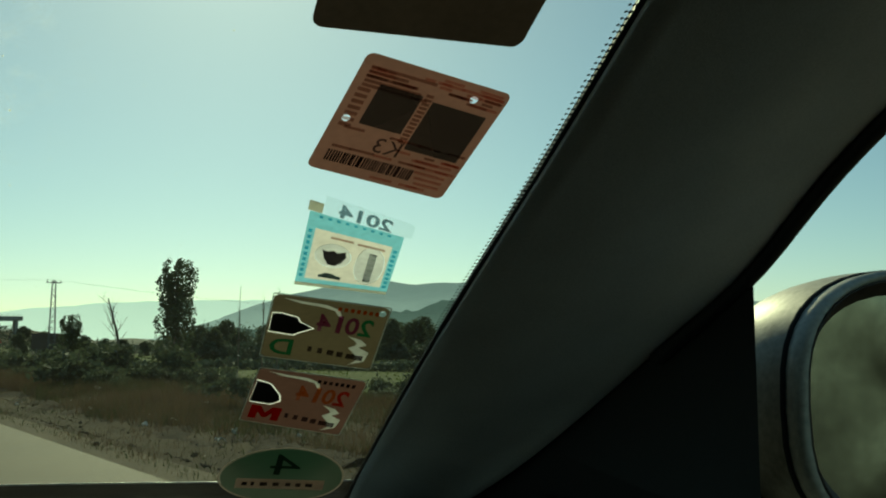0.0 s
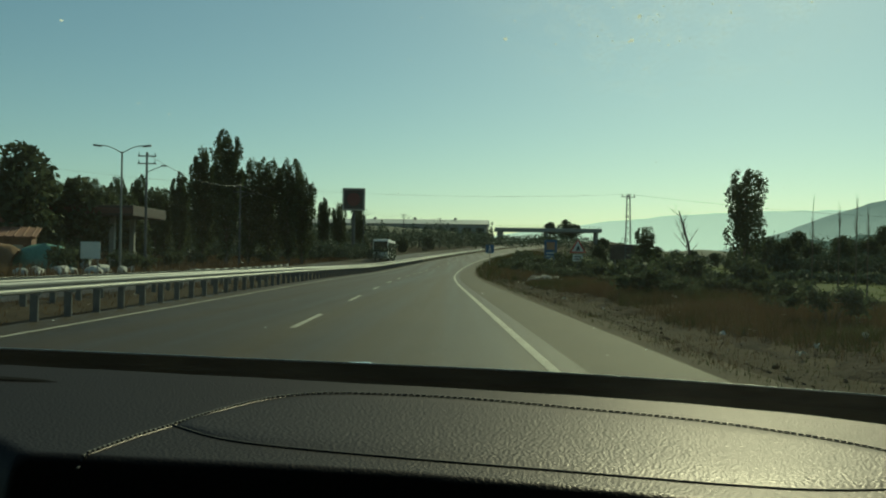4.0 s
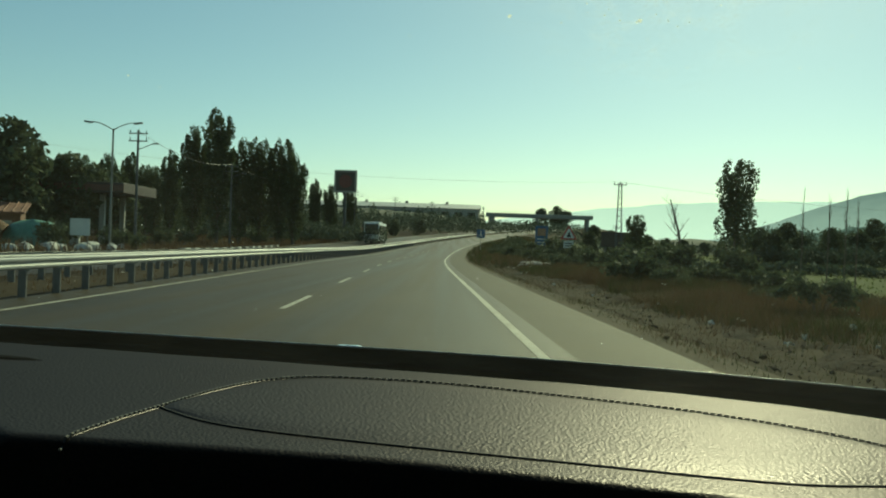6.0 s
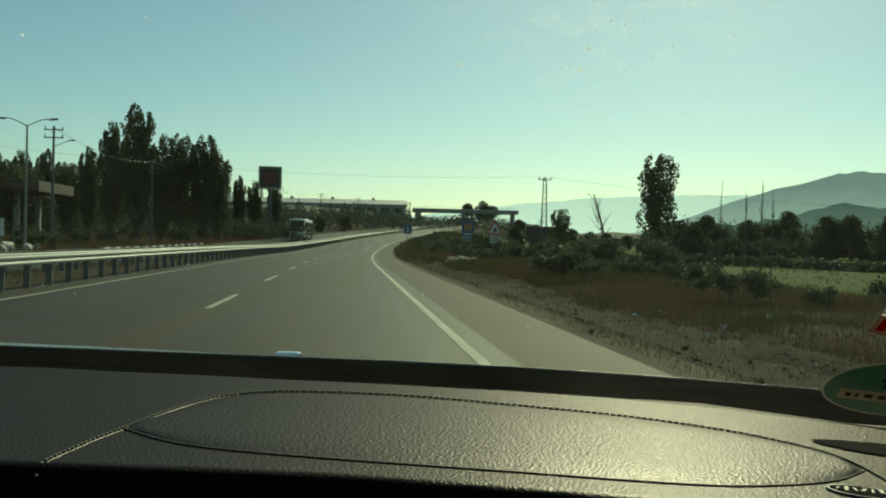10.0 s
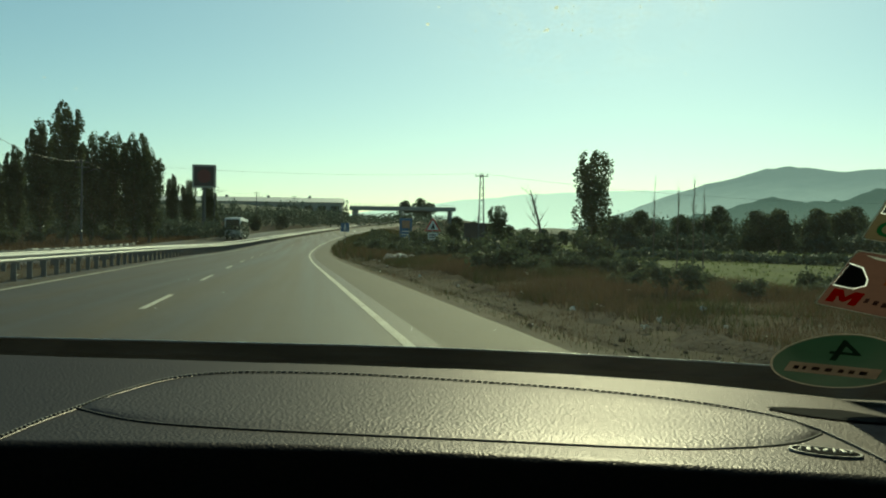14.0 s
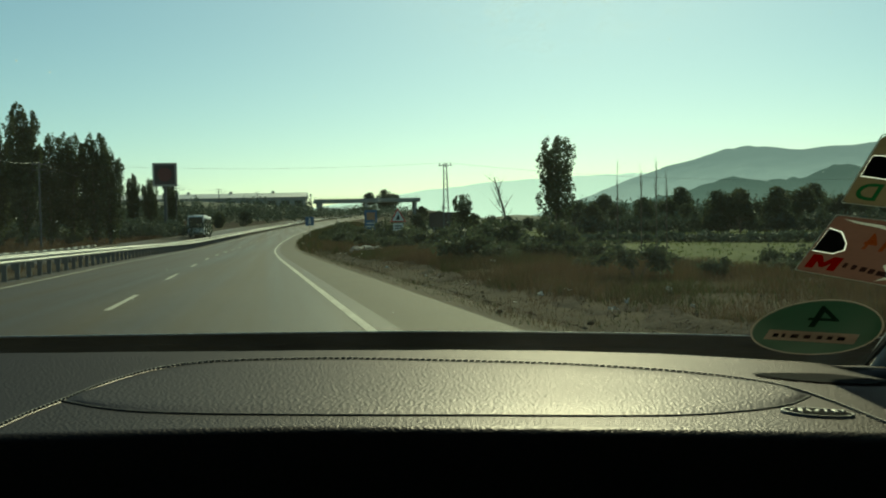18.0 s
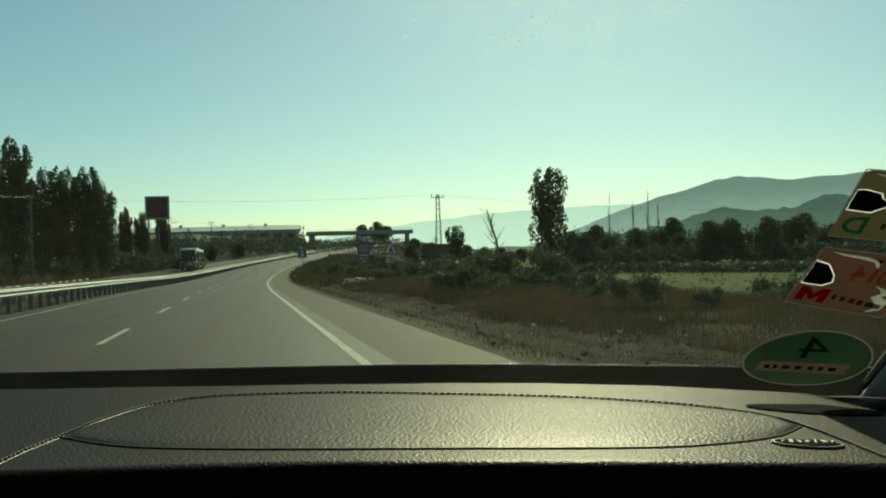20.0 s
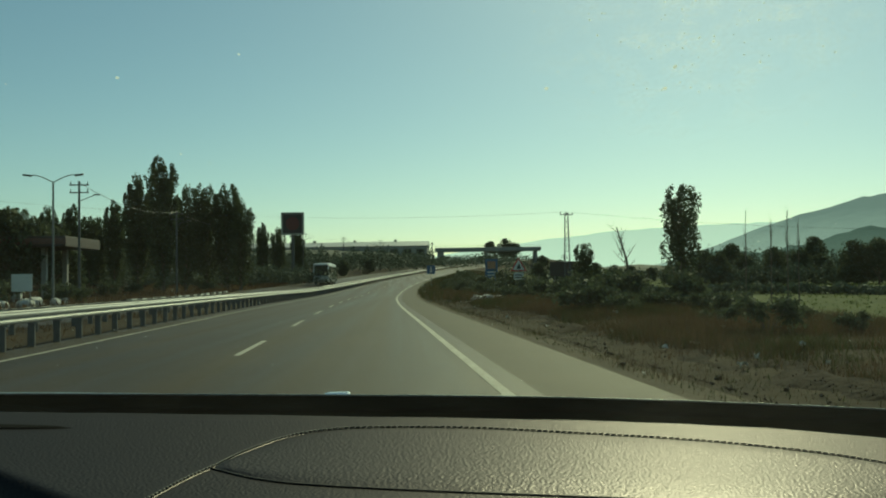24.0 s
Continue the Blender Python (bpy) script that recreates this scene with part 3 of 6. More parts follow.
sail = [(0.704, 0.438, 1.222), (0.700, 0.436, 1.02), (0.661, 0.80, 1.0), (0.668, 0.66, 1.072), (0.697, 0.50, 1.186)]
vs_in = [bm.verts.new(p) for p in sail]
vs_out = [bm.verts.new(Vector(p) + Vector((0.03, 0.04, -0.03))) for p in sail]
bm.faces.new(vs_in)
bm.faces.new(vs_out[::-1])
for i in range(5):
    bm.faces.new((vs_in[i], vs_in[(i + 1) % 5], vs_out[(i + 1) % 5], vs_out[i]))
part("mirror_triangle", bm, DARK, car, "black plastic triangle at the foot of the pillar")
# Plate added behind the trim only to block light leaking through the gap.
bm = BM()
back_plate = [(0.50, 1.19), (0.50, 0.7), (1.0, 0.7), (1.0, 1.02), (0.80, 1.065), (0.66, 1.11), (0.52, 1.185)]
vs_in = [bm.verts.new((0.742, y, z)) for y, z in back_plate]
vs_out = [bm.verts.new((0.76, y, z)) for y, z in back_plate]
bm.faces.new(vs_in)
bm.faces.new(vs_out[::-1])
for i in range(7):
    bm.faces.new((vs_in[i], vs_in[(i + 1) % 7], vs_out[(i + 1) % 7], vs_out[i]))
part("leak_plate", bm, BLACK, car)
bm = BM()
box(bm, (0.70, -0.30, 0.72), (0.07, 2.3, 0.62), 0.02)
part("door_panel", bm, DARK, car, "black door panel")
bm = BM()
box(bm, (-1.12, -0.35, 0.71), (0.06, 2.7, 0.62), 0.02)
part("side_wall", bm, DARK, car)
bm = BM()
box(bm, (-1.12, -0.62, 1.24), (0.05, 0.12, 0.46), 0.01)
part("door_post", bm, DARK, car)
bm = BM()
box(bm, (-1.12, -0.10, 1.24), (0.005, 0.92, 0.44), 0.001)
part("side_window", bm, WINDOW, car).visible_shadow = False
bm = BM()
box(bm, (0.715, -0.85, 1.24), (0.03, 1.2, 0.44), 0.01)
part("side_wall", bm, DARK, car)
bm = BM()
box(bm, (-0.2, -1.5, 0.95), (1.9, 0.05, 1.1), 0.02)
part("rear_wall", bm, HEADLINE, car)
bm = BM()
box(bm, (-0.2, -0.3, 0.42), (1.9, 2.4, 0.05))
part("cabin_floor", bm, DARK, car)
rows = []
for k in range(8):
    y = 0.07 - 1.57 * k / 7
    rows.append([(x, y, 1.455 + 0.05 * (1 - ((x + 0.2) / 0.95) ** 2) - 0.02 * (k == 0)) for x in [-1.14 + 1.88 * i / 12 for i in range(13)]])
grid("roof_lining", rows, HEADLINE, car, solid=0.03)

# bonnet beyond the glass
rows = []
for k in range(24):
    y = 1.02 + 1.13 * k / 23
    row = []
    for i in range(33):
        x = -1.04 + 1.70 * i / 32
        g = frit_top(x)
        crest = 1.149 + (g - 1.149) / glass_y(x, g) * 1.25
        row.append((x, y - 0.10 * ((x + 0.19) / 0.85) ** 4, crest + 0.007 * ease(-0.05, 0.25, x) - 0.005 - 0.24 * max(0.0, y - 1.25) - 0.9 * max(0.0, y - 1.85) ** 2 - 0.05 * max(0.0, 1.25 - y) - 0.03 * abs((x + 0.19) / 0.85) ** 6))
    rows.append(row)
bonnet = grid("bonnet", rows, CARPAINT, car, solid=0.004)
bonnet["label"] = "silver bonnet edge beyond the glass"
bm = BM()
box(bm, (-0.121, 1.455, 0.9585), (0.042, 0.022, 0.062), 0.006)
part("washer_nozzle", bm, CHROME, car, "small bright washer nozzle")

# outer skin of the car, below the windows
for side in (-1, 1):
    rows = []
    for k in range(30):
        y = -2.35 + 4.5 * k / 29
        tuck = 0.16 * max(0.0, (y - 1.5) / 0.65) ** 2 + 0.12 * max(0.0, (-1.8 - y) / 0.55) ** 2
        belt = 0.955 if y < 0.98 else 0.955 - 0.22 * (y - 0.98)
        row = []
        for j in range(9):
            f = j / 8
            x = -0.19 + side * (0.945 + 0.03 * math.sin(math.pi * f) - tuck)
            row.append((x, y, 0.26 + (belt - 0.26) * f))
        rows.append(row)
    grid("body_side", rows, CARPAINT, car, solid=0.012)
for y0, y1, z0, z1 in ((2.13, 2.19, 0.24, 0.72), (-2.33, -2.39, 0.26, 0.93)):
    bm = BM()
    box(bm, (-0.19, (y0 + y1) / 2, (z0 + z1) / 2), (1.62, 0.07, z1 - z0), 0.025)
    part("bumper", bm, CARPAINT, car)
bm = BM()
box(bm, (-0.19, -1.95, 0.94), (1.78, 0.78, 0.05), 0.02)
part("boot_lid", bm, CARPAINT, car)
for side in (-1, 1):
    for y in (1.42, -1.38):
        bm = BM()
        rod(bm, (-0.19 + side * 0.78, y, 0.315), (-0.19 + side * 0.985, y, 0.315), 0.315, 0.315, 28)
        w = part("wheel", bm, RUBBER, car)
        bm = BM()
        rod(bm, (-0.19 + side * 0.986, y, 0.315), (-0.19 + side * 0.994, y, 0.315), 0.21, 0.19, 20)
        part("rim", bm, GALV, w)

# outside mirror seen through the side window
BRONZE = mat("brown weathered plastic", (0.045, 0.035, 0.026), 0.55, 0, 0.5, 120, 20, 0.0004, 150)
mir = thing("wing_mirror", (0.80, 0.52, 1.02), "dusty silver wing mirror with a scratched dark glass", "car mirror")
inv = mir.matrix_basis.inverted()
rows = []
C, HX, HZ = Vector((0.962, 0.52, 1.108)), 0.165, 0.122
for j in range(15):
    q = j / 14
    yy = 0.49 + 0.125 * math.sin(q * math.pi / 2)
    s = max(0.02, math.cos(q * math.pi / 2) ** 0.42)
    row = []
    for i in range(41):
        t = i / 40 * 2 * math.pi
        cx, cz = math.cos(t), math.sin(t)
        row.append(inv @ Vector((C.x + HX * s * math.copysign(abs(cx) ** 0.72, cx), yy - 0.05 * (cx * 0.5 + 0.5), C.z + HZ * s * math.copysign(abs(cz) ** 0.72, cz))))
    rows.append(row)
grid("housing", rows, MIRRORPAINT, mir)["label"] = "silver painted shell"
rows = []
for j, (q, o) in enumerate(((0.985, -0.004), (1.0, -0.018), (0.965, -0.024), (0.93, -0.018))):
    row = []
    for i in range(41):
        t = i / 40 * 2 * math.pi
        cx, cz = math.cos(t), math.sin(t)
        row.append(inv @ Vector((C.x + HX * q * math.copysign(abs(cx) ** 0.72, cx), 0.49 + o - 0.05 * (cx * 0.5 + 0.5), C.z + HZ * q * math.copysign(abs(cz) ** 0.72, cz))))
    rows.append(row)
grid("rim", rows, mat("pale worn paint", (0.42, 0.42, 0.37), 0.45, 0.1, 0.3, 160, 14, 0.0002, 300), mir)["label"] = "pale worn rim"
for nm, mt, prof, lab in (("gap", RUBBER, ((1.000, 0.000), (1.000, -0.003), (0.985, -0.004)), "dark groove round the shell"), ("bezel", BRONZE, ((0.93, -0.019), (0.925, -0.021), (0.90, -0.010), (0.80, -0.004)), "brown weathered bezel")):
    rows = []
    for q, o in prof:
        row = []
        for i in range(41):
            t = i / 40 * 2 * math.pi
            cx, cz = math.cos(t), math.sin(t)
            row.append(inv @ Vector((C.x + HX * q * math.copysign(abs(cx) ** 0.72, cx), 0.49 + o - 0.05 * (cx * 0.5 + 0.5), C.z + HZ * q * math.copysign(abs(cz) ** 0.72, cz))))
        rows.append(row)
    grid(nm, rows, mt, mir)["label"] = lab
rows = []
for j in range(5):
    row = []
    for i in range(41):
        t = i / 40 * 2 * math.pi
        cx, cz = math.cos(t), math.sin(t)
        q = 0.82 * j / 4
        row.append(inv @ Vector((C.x + HX * q * math.copysign(abs(cx) ** 0.72, cx), 0.485 - 0.05 * (cx * q / 0.82 * 0.5 + 0.5), C.z + HZ * q * math.copysign(abs(cz) ** 0.72, cz))))
    rows.append(row)
grid("mirror_glass", rows, MIRROR, mir)["label"] = "dark mirror glass with a dirty edge"
bm = BM()
box(bm, inv @ Vector((0.79, 0.56, 1.02)), (0.16, 0.05, 0.04), 0.012)
part("arm", bm, BLACK, mir)


# ---- stickers on the glass, seen from behind ----
def lay(corners, u, v, lift):
    """u to the right, v upward across a sticker with corners tl, tr, br, bl (x, y)."""
    tl, tr, br, bl = (Vector((*c, 0)) for c in corners)
    p = bl.lerp(br, u).lerp(tl.lerp(tr, u), v)
    return Vector((p.x, p.y - lift * 0.42, glass_z(p.x, p.y) - 0.001 - lift * 0.9))


def rounded(n, r, w=1.0, h=1.0):
    pts = []
    for cx, cy, a0 in ((1 - r * h, 1 - r * w, 0), (r * h, 1 - r * w, 90), (r * h, r * w, 180), (1 - r * h, r * w, 270)):
        for k in range(n + 1):
            a = radians(a0 + 90 * k / n)
            pts.append((cx + r * h * math.cos(a), cy + r * w * math.sin(a)))
    return pts


def patch(name, corners, outline, material, parent, lift, label="", thick=0.0004, holes=()):
    bm = BM()
    if holes:
        edges = []
        for loop in (outline, *holes):
            a = [bm.verts.new(lay(corners, u, v, lift)) for u, v in loop]
            edges += [bm.edges.new((a[i], a[(i + 1) % len(a)])) for i in range(len(a))]
        bmesh.ops.triangle_fill(bm, use_beauty=True, edges=edges)
        return part(name, bm, material, parent, label)
    a = [bm.verts.new(lay(corners, u, v, lift)) for u, v in outline]
    b = [bm.verts.new(lay(corners, u, v, lift - thick)) for u, v in outline]
    bm.faces.new(a)
    bm.faces.new(b[::-1])
    for i in range(len(a)):
        k = (i + 1) % len(a)
        bm.faces.new((a[i], b[i], b[k], a[k]))
    return part(name, bm, material, parent, label)


def rect(u0, v0, u1, v1):
    return [(u0, v0), (u1, v0), (u1, v1), (u0, v1)]


def oval(cu, cv, ru, rv, n=28):
    return [(cu + ru * math.cos(2 * math.pi * k / n), cv + rv * math.sin(2 * math.pi * k / n)) for k in range(n)]


def words(name, body, corners, u0, v0, u1, v1, material, parent, lift, label="", bold=0.0):
    """Built-in letters, laid on the glass and read from outside (so mirrored here)."""
    cu = bpy.data.curves.new("letters", "FONT")
    cu.body = body
    cu.resolution_u = 3
    cu.offset = bold
    tmp = bpy.data.objects.new("letters", cu)
    scene.collection.objects.link(tmp)
    bpy.context.view_layer.update()
    me = bpy.data.meshes.new_from_object(tmp.evaluated_get(bpy.context.evaluated_depsgraph_get()))
    bpy.data.objects.remove(tmp)
    co = np.array([v.co[:2] for v in me.vertices])
    lo, hi = co.min(0), co.max(0)
    for v in me.vertices:
        a, b = (v.co.x - lo[0]) / (hi[0] - lo[0]), (v.co.y - lo[1]) / (hi[1] - lo[1])
        v.co = lay(corners, u1 - (u1 - u0) * a, v0 + (v1 - v0) * b, lift)
    me.materials.append(material)
    ob = new(name, me)
    ob.parent = parent
    if label:
        ob["label"] = label
    return ob


F_CLEAR = clear("clear foil", (0.975, 0.99, 0.985), 0.08)
F_OLIVE = film("olive foil", (0.086, 0.069, 0.040), 0.42)
F_RUST = film("rust red foil", (0.092, 0.048, 0.037), 0.42)
F_BROWN = film("red brown card", (0.175, 0.088, 0.068), 0.45)
F_WINDOW = clear("smoked panel", (0.36, 0.42, 0.44), 0.08)
F_EDGE = film("pale foil edge glint", (0.38, 0.40, 0.37), 0.6)
F_REDPRINT = clear("dull red print", (0.92, 0.74, 0.70), 0.04)
F_GREY = film("dark grey card", (0.20, 0.17, 0.145), 0.45)
F_BLUE = film("light blue paper", (0.20, 0.47, 0.57), 0.8)
F_CREAM = film("cream paper", (0.60, 0.61, 0.54), 0.82)
F_WHITE = film("white paper", (0.8, 0.81, 0.80), 0.8)
F_GREEN = film("dull green print", (0.017, 0.040, 0.023), 0.33)
F_EMERALD = clear("green ink", (0.10, 0.62, 0.34), 0.05)
F_RIM = film("grey badge rim", (0.15, 0.125, 0.10), 0.4)
F_TAN = film("tan paper", (0.58, 0.55, 0.50), 0.85)
F_DEEPBLUE = clear("deeper blue print", (0.50, 0.76, 0.84), 0.05)
F_PINK = film("pinkish label", (0.34, 0.28, 0.24), 0.5)
F_RED = clear("red ink", (0.95, 0.10, 0.08), 0.05)
F_ORANGE = clear("orange ink", (1.0, 0.42, 0.14), 0.05)
F_FADED = clear("faded dark print", (0.42, 0.40, 0.42), 0.05)
F_PURPLE = clear("purple ink", (0.50, 0.12, 0.40), 0.05)
F_INK = clear("dark ink", (0.16, 0.15, 0.16), 0.05)
F_PALEINK = clear("thin brown ink", (0.74, 0.64, 0.60), 0.05)
F_BLACK = film("black print", (0.02, 0.02, 0.022), 0.1)
F_FOIL = film("worn foil strip", (0.52, 0.53, 0.50), 0.75)
F_GREYINK = clear("grey ink", (0.20, 0.25, 0.26), 0.05)


def sticker(name, corners, material, label, r=0.06, holes=()):
    e = thing(name, (0, 0, 0), label, "sticker", "stickers on the windscreen")
    e.matrix_basis = Matrix()
    patch("card", corners, rounded(4, r), material, e, 0.0006, holes=holes)
    return e


card_top = [(0.262, 0.225), (0.358, 0.198), (0.380, 0.305), (0.287, 0.330)]
sticker("toll_sticker", card_top, F_GREY, "dark grey plastic toll card on the windscreen", 0.05)
card_red = [(0.317, 0.333), (0.395, 0.330), (0.405, 0.411), (0.323, 0.412)]
s = sticker("toll_sticker", card_red, F_BROWN, "orange-brown toll card with dark panels and bar code", 0.05, [oval(0.08, 0.48, 0.028, 0.028, 14), oval(0.78, 0.88, 0.028, 0.028, 14)])
patch("dark_window", card_red, rect(0.17, 0.47, 0.46, 0.80), F_WINDOW, s, 0.0011)
patch("dark_window", card_red, rect(0.54, 0.36, 0.93, 0.78), F_WINDOW, s, 0.0011)
words("letters", "K3", card_red, 0.34, 0.27, 0.52, 0.40, F_INK, s, 0.0012)
for k in range(34):
    u = 0.08 + 0.62 * k / 34
    patch("code_bar", card_red, rect(u, 0.10, u + (0.010 if k % 3 else 0.015) * (0.6 + 0.4 * (k * 7 % 5) / 4), 0.20), F_INK, s, 0.0012)
for k in range(5):
    patch("text_bar", card_red, rect(0.06, 0.92 - 0.035 * k - 0.02, 0.50 - 0.06 * (k * 3 % 4), 0.92 - 0.035 * k), F_PALEINK, s, 0.0012)
for k in range(7):
    patch("text_bar", card_red, rect(0.05, 0.42 + 0.05 * k, 0.13, 0.445 + 0.05 * k), F_PALEINK, s, 0.0012)

pr = random.Random(17)
for k in range(46):
    u, v = pr.uniform(0.04, 0.86), pr.choice([0.05, 0.245, 0.285, 0.33, 0.42, 0.845, 0.875, 0.905, 0.935, 0.96])
    patch("print_line", card_red, rect(u, v - 0.009, min(0.97, u + pr.uniform(0.05, 0.2)), v + 0.009), F_REDPRINT if pr.random() < 0.6 else F_PALEINK, s, 0.0013 + 0.0001 * (k % 4))
for k in range(13):
    patch("print_line", card_red, rect(0.475, 0.40 + 0.034 * k, 0.525, 0.418 + 0.034 * k), F_PALEINK, s, 0.0013)
for k in range(5):
    patch("print_line", card_red, rect(0.74 - 0.02 * k, 0.08 + 0.05 * k, 0.93, 0.10 + 0.05 * k), F_REDPRINT, s, 0.0013)

card_blue = [(0.341, 0.445), (0.404, 0.449), (0.423, 0.504), (0.362, 0.512)]
s = sticker("vignette", card_blue, F_BLUE, "light blue and cream paper vignette dated 2014", 0.01, [rect(0.09, 0.07, 0.91, 0.80)])
patch("paper", card_blue, rect(0.09, 0.07, 0.91, 0.80), F_TAN, s, 0.0006, holes=[oval(0.33, 0.46, 0.19, 0.18), oval(0.73, 0.40, 0.16, 0.32)])
patch("paper", card_blue, rect(0.0, -0.05, 1.0, -0.003), F_CREAM, s, 0.0006)
patch("seal", card_blue, rect(-0.02, 1.003, 0.12, 1.12), F_CREAM, s, 0.0006)
patch("clear_tab", card_blue, rect(0.13, 1.002, 1.08, 1.22), F_CLEAR, s, 0.0004)
words("year", "2014", card_blue, 0.27, 1.02, 0.84, 1.20, F_GREYINK, s, 0.0014, "mirrored grey year", 0.03)
patch("round_window", card_blue, oval(0.33, 0.46, 0.185, 0.175), F_WHITE, s, 0.0006)
patch("map_shape", card_blue, [(0.20, 0.55), (0.25, 0.53), (0.32, 0.56), (0.36, 0.53), (0.44, 0.57), (0.46, 0.50), (0.42, 0.40), (0.36, 0.34), (0.28, 0.35), (0.23, 0.44)], F_INK, s, 0.0018)
patch("code_window", card_blue, oval(0.73, 0.40, 0.155, 0.315), F_WHITE, s, 0.0006)
for k in range(16):
    patch("code_bar", card_blue, rect(0.69, 0.16 + 0.030 * k, 0.77, 0.16 + 0.030 * k + (0.010 if k % 3 else 0.016)), F_GREYINK, s, 0.0018)
patch("car_outline", card_blue, [(0.22, 0.13), (0.46, 0.12), (0.46, 0.16), (0.40, 0.17), (0.36, 0.20), (0.28, 0.20), (0.25, 0.17), (0.22, 0.16)], F_GREYINK, s, 0.0015)
patch("text_bar", card_blue, rect(0.26, 0.72, 0.50, 0.745), F_PALEINK, s, 0.0015)
patch("text_bar", card_blue, rect(0.54, 0.71, 0.84, 0.735), F_PALEINK, s, 0.0015)
for k in range(9):
    patch("edge_tick", card_blue, rect(0.93, 0.08 + 0.08 * k, 0.97, 0.12 + 0.08 * k), F_DEEPBLUE, s, 0.0012)
    patch("edge_tick", card_blue, rect(0.025, 0.10 + 0.08 * k, 0.06, 0.14 + 0.08 * k), F_DEEPBLUE, s, 0.0012)
    patch("edge_tick", card_blue, rect(0.10 + 0.09 * k, 0.95, 0.135 + 0.09 * k, 0.975), F_DEEPBLUE, s, 0.0012)


def foil_card(corners, base, letter, letter_mat, year_mats, label, hole):
    big = [(0.0, 0.42), (0.24, 0.40), (0.27, 0.44), (0.40, 0.55), (0.27, 0.63), (0.24, 0.70), (0.10, 0.74), (0.0, 0.73)] if hole else [(0.0, 0.38), (0.22, 0.37), (0.30, 0.46), (0.27, 0.58), (0.15, 0.76), (0.0, 0.80)]
    big = [(max(0.015, u), v) for u, v in big]
    wave_1 = [(0.08, 0.96), (0.25, 0.94), (0.45, 0.93), (0.57, 0.88), (0.61, 0.76), (0.57, 0.79), (0.53, 0.86), (0.42, 0.89), (0.22, 0.91)]
    wave_2 = [(0.70, 0.50), (0.83, 0.47), (0.90, 0.40), (0.83, 0.34), (0.94, 0.28), (0.92, 0.12), (0.78, 0.02), (0.84, 0.11), (0.82, 0.21), (0.74, 0.31), (0.81, 0.39), (0.77, 0.45)]
    cut = [big, wave_1, wave_2] + ([oval(0.945, 0.91, 0.035, 0.045, 12)] if hole else [])
    s = sticker("vignette", corners, base, label, 0.05, cut)
    # Pale strips: glint along the clear foil margin, put into the film's colour.
    for side in (rect(0, -0.014, 1, -0.002), rect(0, 1.002, 1, 1.012), rect(1.002, 0, 1.014, 1), rect(-0.010, 0, -0.002, 1)):
        patch("edge_glint", corners, side, F_EDGE, s, 0.0006)
    cx, cy = sum(u for u, v in big) / len(big), sum(v for u, v in big) / len(big)
    patch("white_outline", corners, big, F_WHITE, s, 0.0006, holes=[[(cx + (u - cx) * 0.94 - 0.006, cy + (v - cy) * 0.92) for u, v in big]])
    patch("black_window", corners, [(cx + (u - cx) * 0.93 - 0.006, cy + (v - cy) * 0.91) for u, v in big], F_BLACK, s, 0.0006)
    patch("foil_band", corners, wave_1, F_FOIL, s, 0.0006)
    patch("foil_band", corners, wave_2, F_FOIL, s, 0.0006)
    if letter == "M":
        shape = [(0, 0), (0, 1), (0.30, 1), (0.5, 0.52), (0.70, 1), (1, 1), (1, 0), (0.74, 0), (0.74, 0.55), (0.57, 0.16), (0.43, 0.16), (0.26, 0.55), (0.26, 0)]
        patch("letter", corners, [(0.05 + 0.29 * u, 0.09 + 0.25 * v) for u, v in shape], letter_mat, s, 0.0014)
    else:
        words("letter", letter, corners, 0.05, 0.08, 0.25, 0.35, letter_mat, s, 0.0014, "", 0.022)
    for k, ch in enumerate("2014"):
        u1 = 0.90 - 0.125 * k
        words("digit", ch, corners, u1 - (0.075 if ch == "1" else 0.125), 0.54, u1 - (0.03 if ch == "1" else 0.0), 0.81, year_mats[k], s, 0.0014, "", 0.025)
    for k in range(6):
        patch("ink_box", corners, rect(0.385 + 0.088 * k, 0.185 - 0.01 * k, 0.42 + (0.095 if k % 2 else 0.10) * k, 0.265 - 0.01 * k), F_FADED, s, 0.0014)
    for k in range(7):
        patch("text_bar", corners, rect(0.55 + 0.055 * k, 0.88, 0.58 + 0.055 * k, 0.93), F_ORANGE if hole else F_INK, s, 0.0015)
    return s


card_d = [(0.356, 0.529), (0.436, 0.521), (0.463, 0.600), (0.378, 0.606)]
foil_card(card_d, F_OLIVE, "D", F_EMERALD, (F_EMERALD, F_PURPLE, F_PURPLE, F_PURPLE), "olive foil vignette with coloured year and silver waves", True)
card_m = [(0.385, 0.623), (0.471, 0.619), (0.494, 0.713), (0.403, 0.709)]
foil_card(card_m, F_RUST, "M", F_RED, (F_RED, F_ORANGE, F_ORANGE, F_ORANGE), "rust-red foil vignette with a red letter", False)
card_o = [(0.412, 0.762), (0.520, 0.738), (0.568, 0.862), (0.442, 0.890)]
s = thing("emission_badge", (0, 0, 0), "dark green oval badge with a black numeral and label", "sticker", "stickers on the windscreen")
s.matrix_basis = Matrix()
patch("rim", card_o, oval(0.5, 0.5, 0.5, 0.5, 48), F_RIM, s, 0.0006, holes=[oval(0.5, 0.5, 0.484, 0.48, 48)])
patch("disc", card_o, oval(0.5, 0.5, 0.482, 0.478, 48), F_GREEN, s, 0.0006, holes=[rect(0.15, 0.26, 0.85, 0.45)])
words("numeral", "4", card_o, 0.38, 0.54, 0.62, 0.90, F_INK, s, 0.0014)
patch("plate_label", card_o, rect(0.152, 0.262, 0.848, 0.448), F_PINK, s, 0.0006)
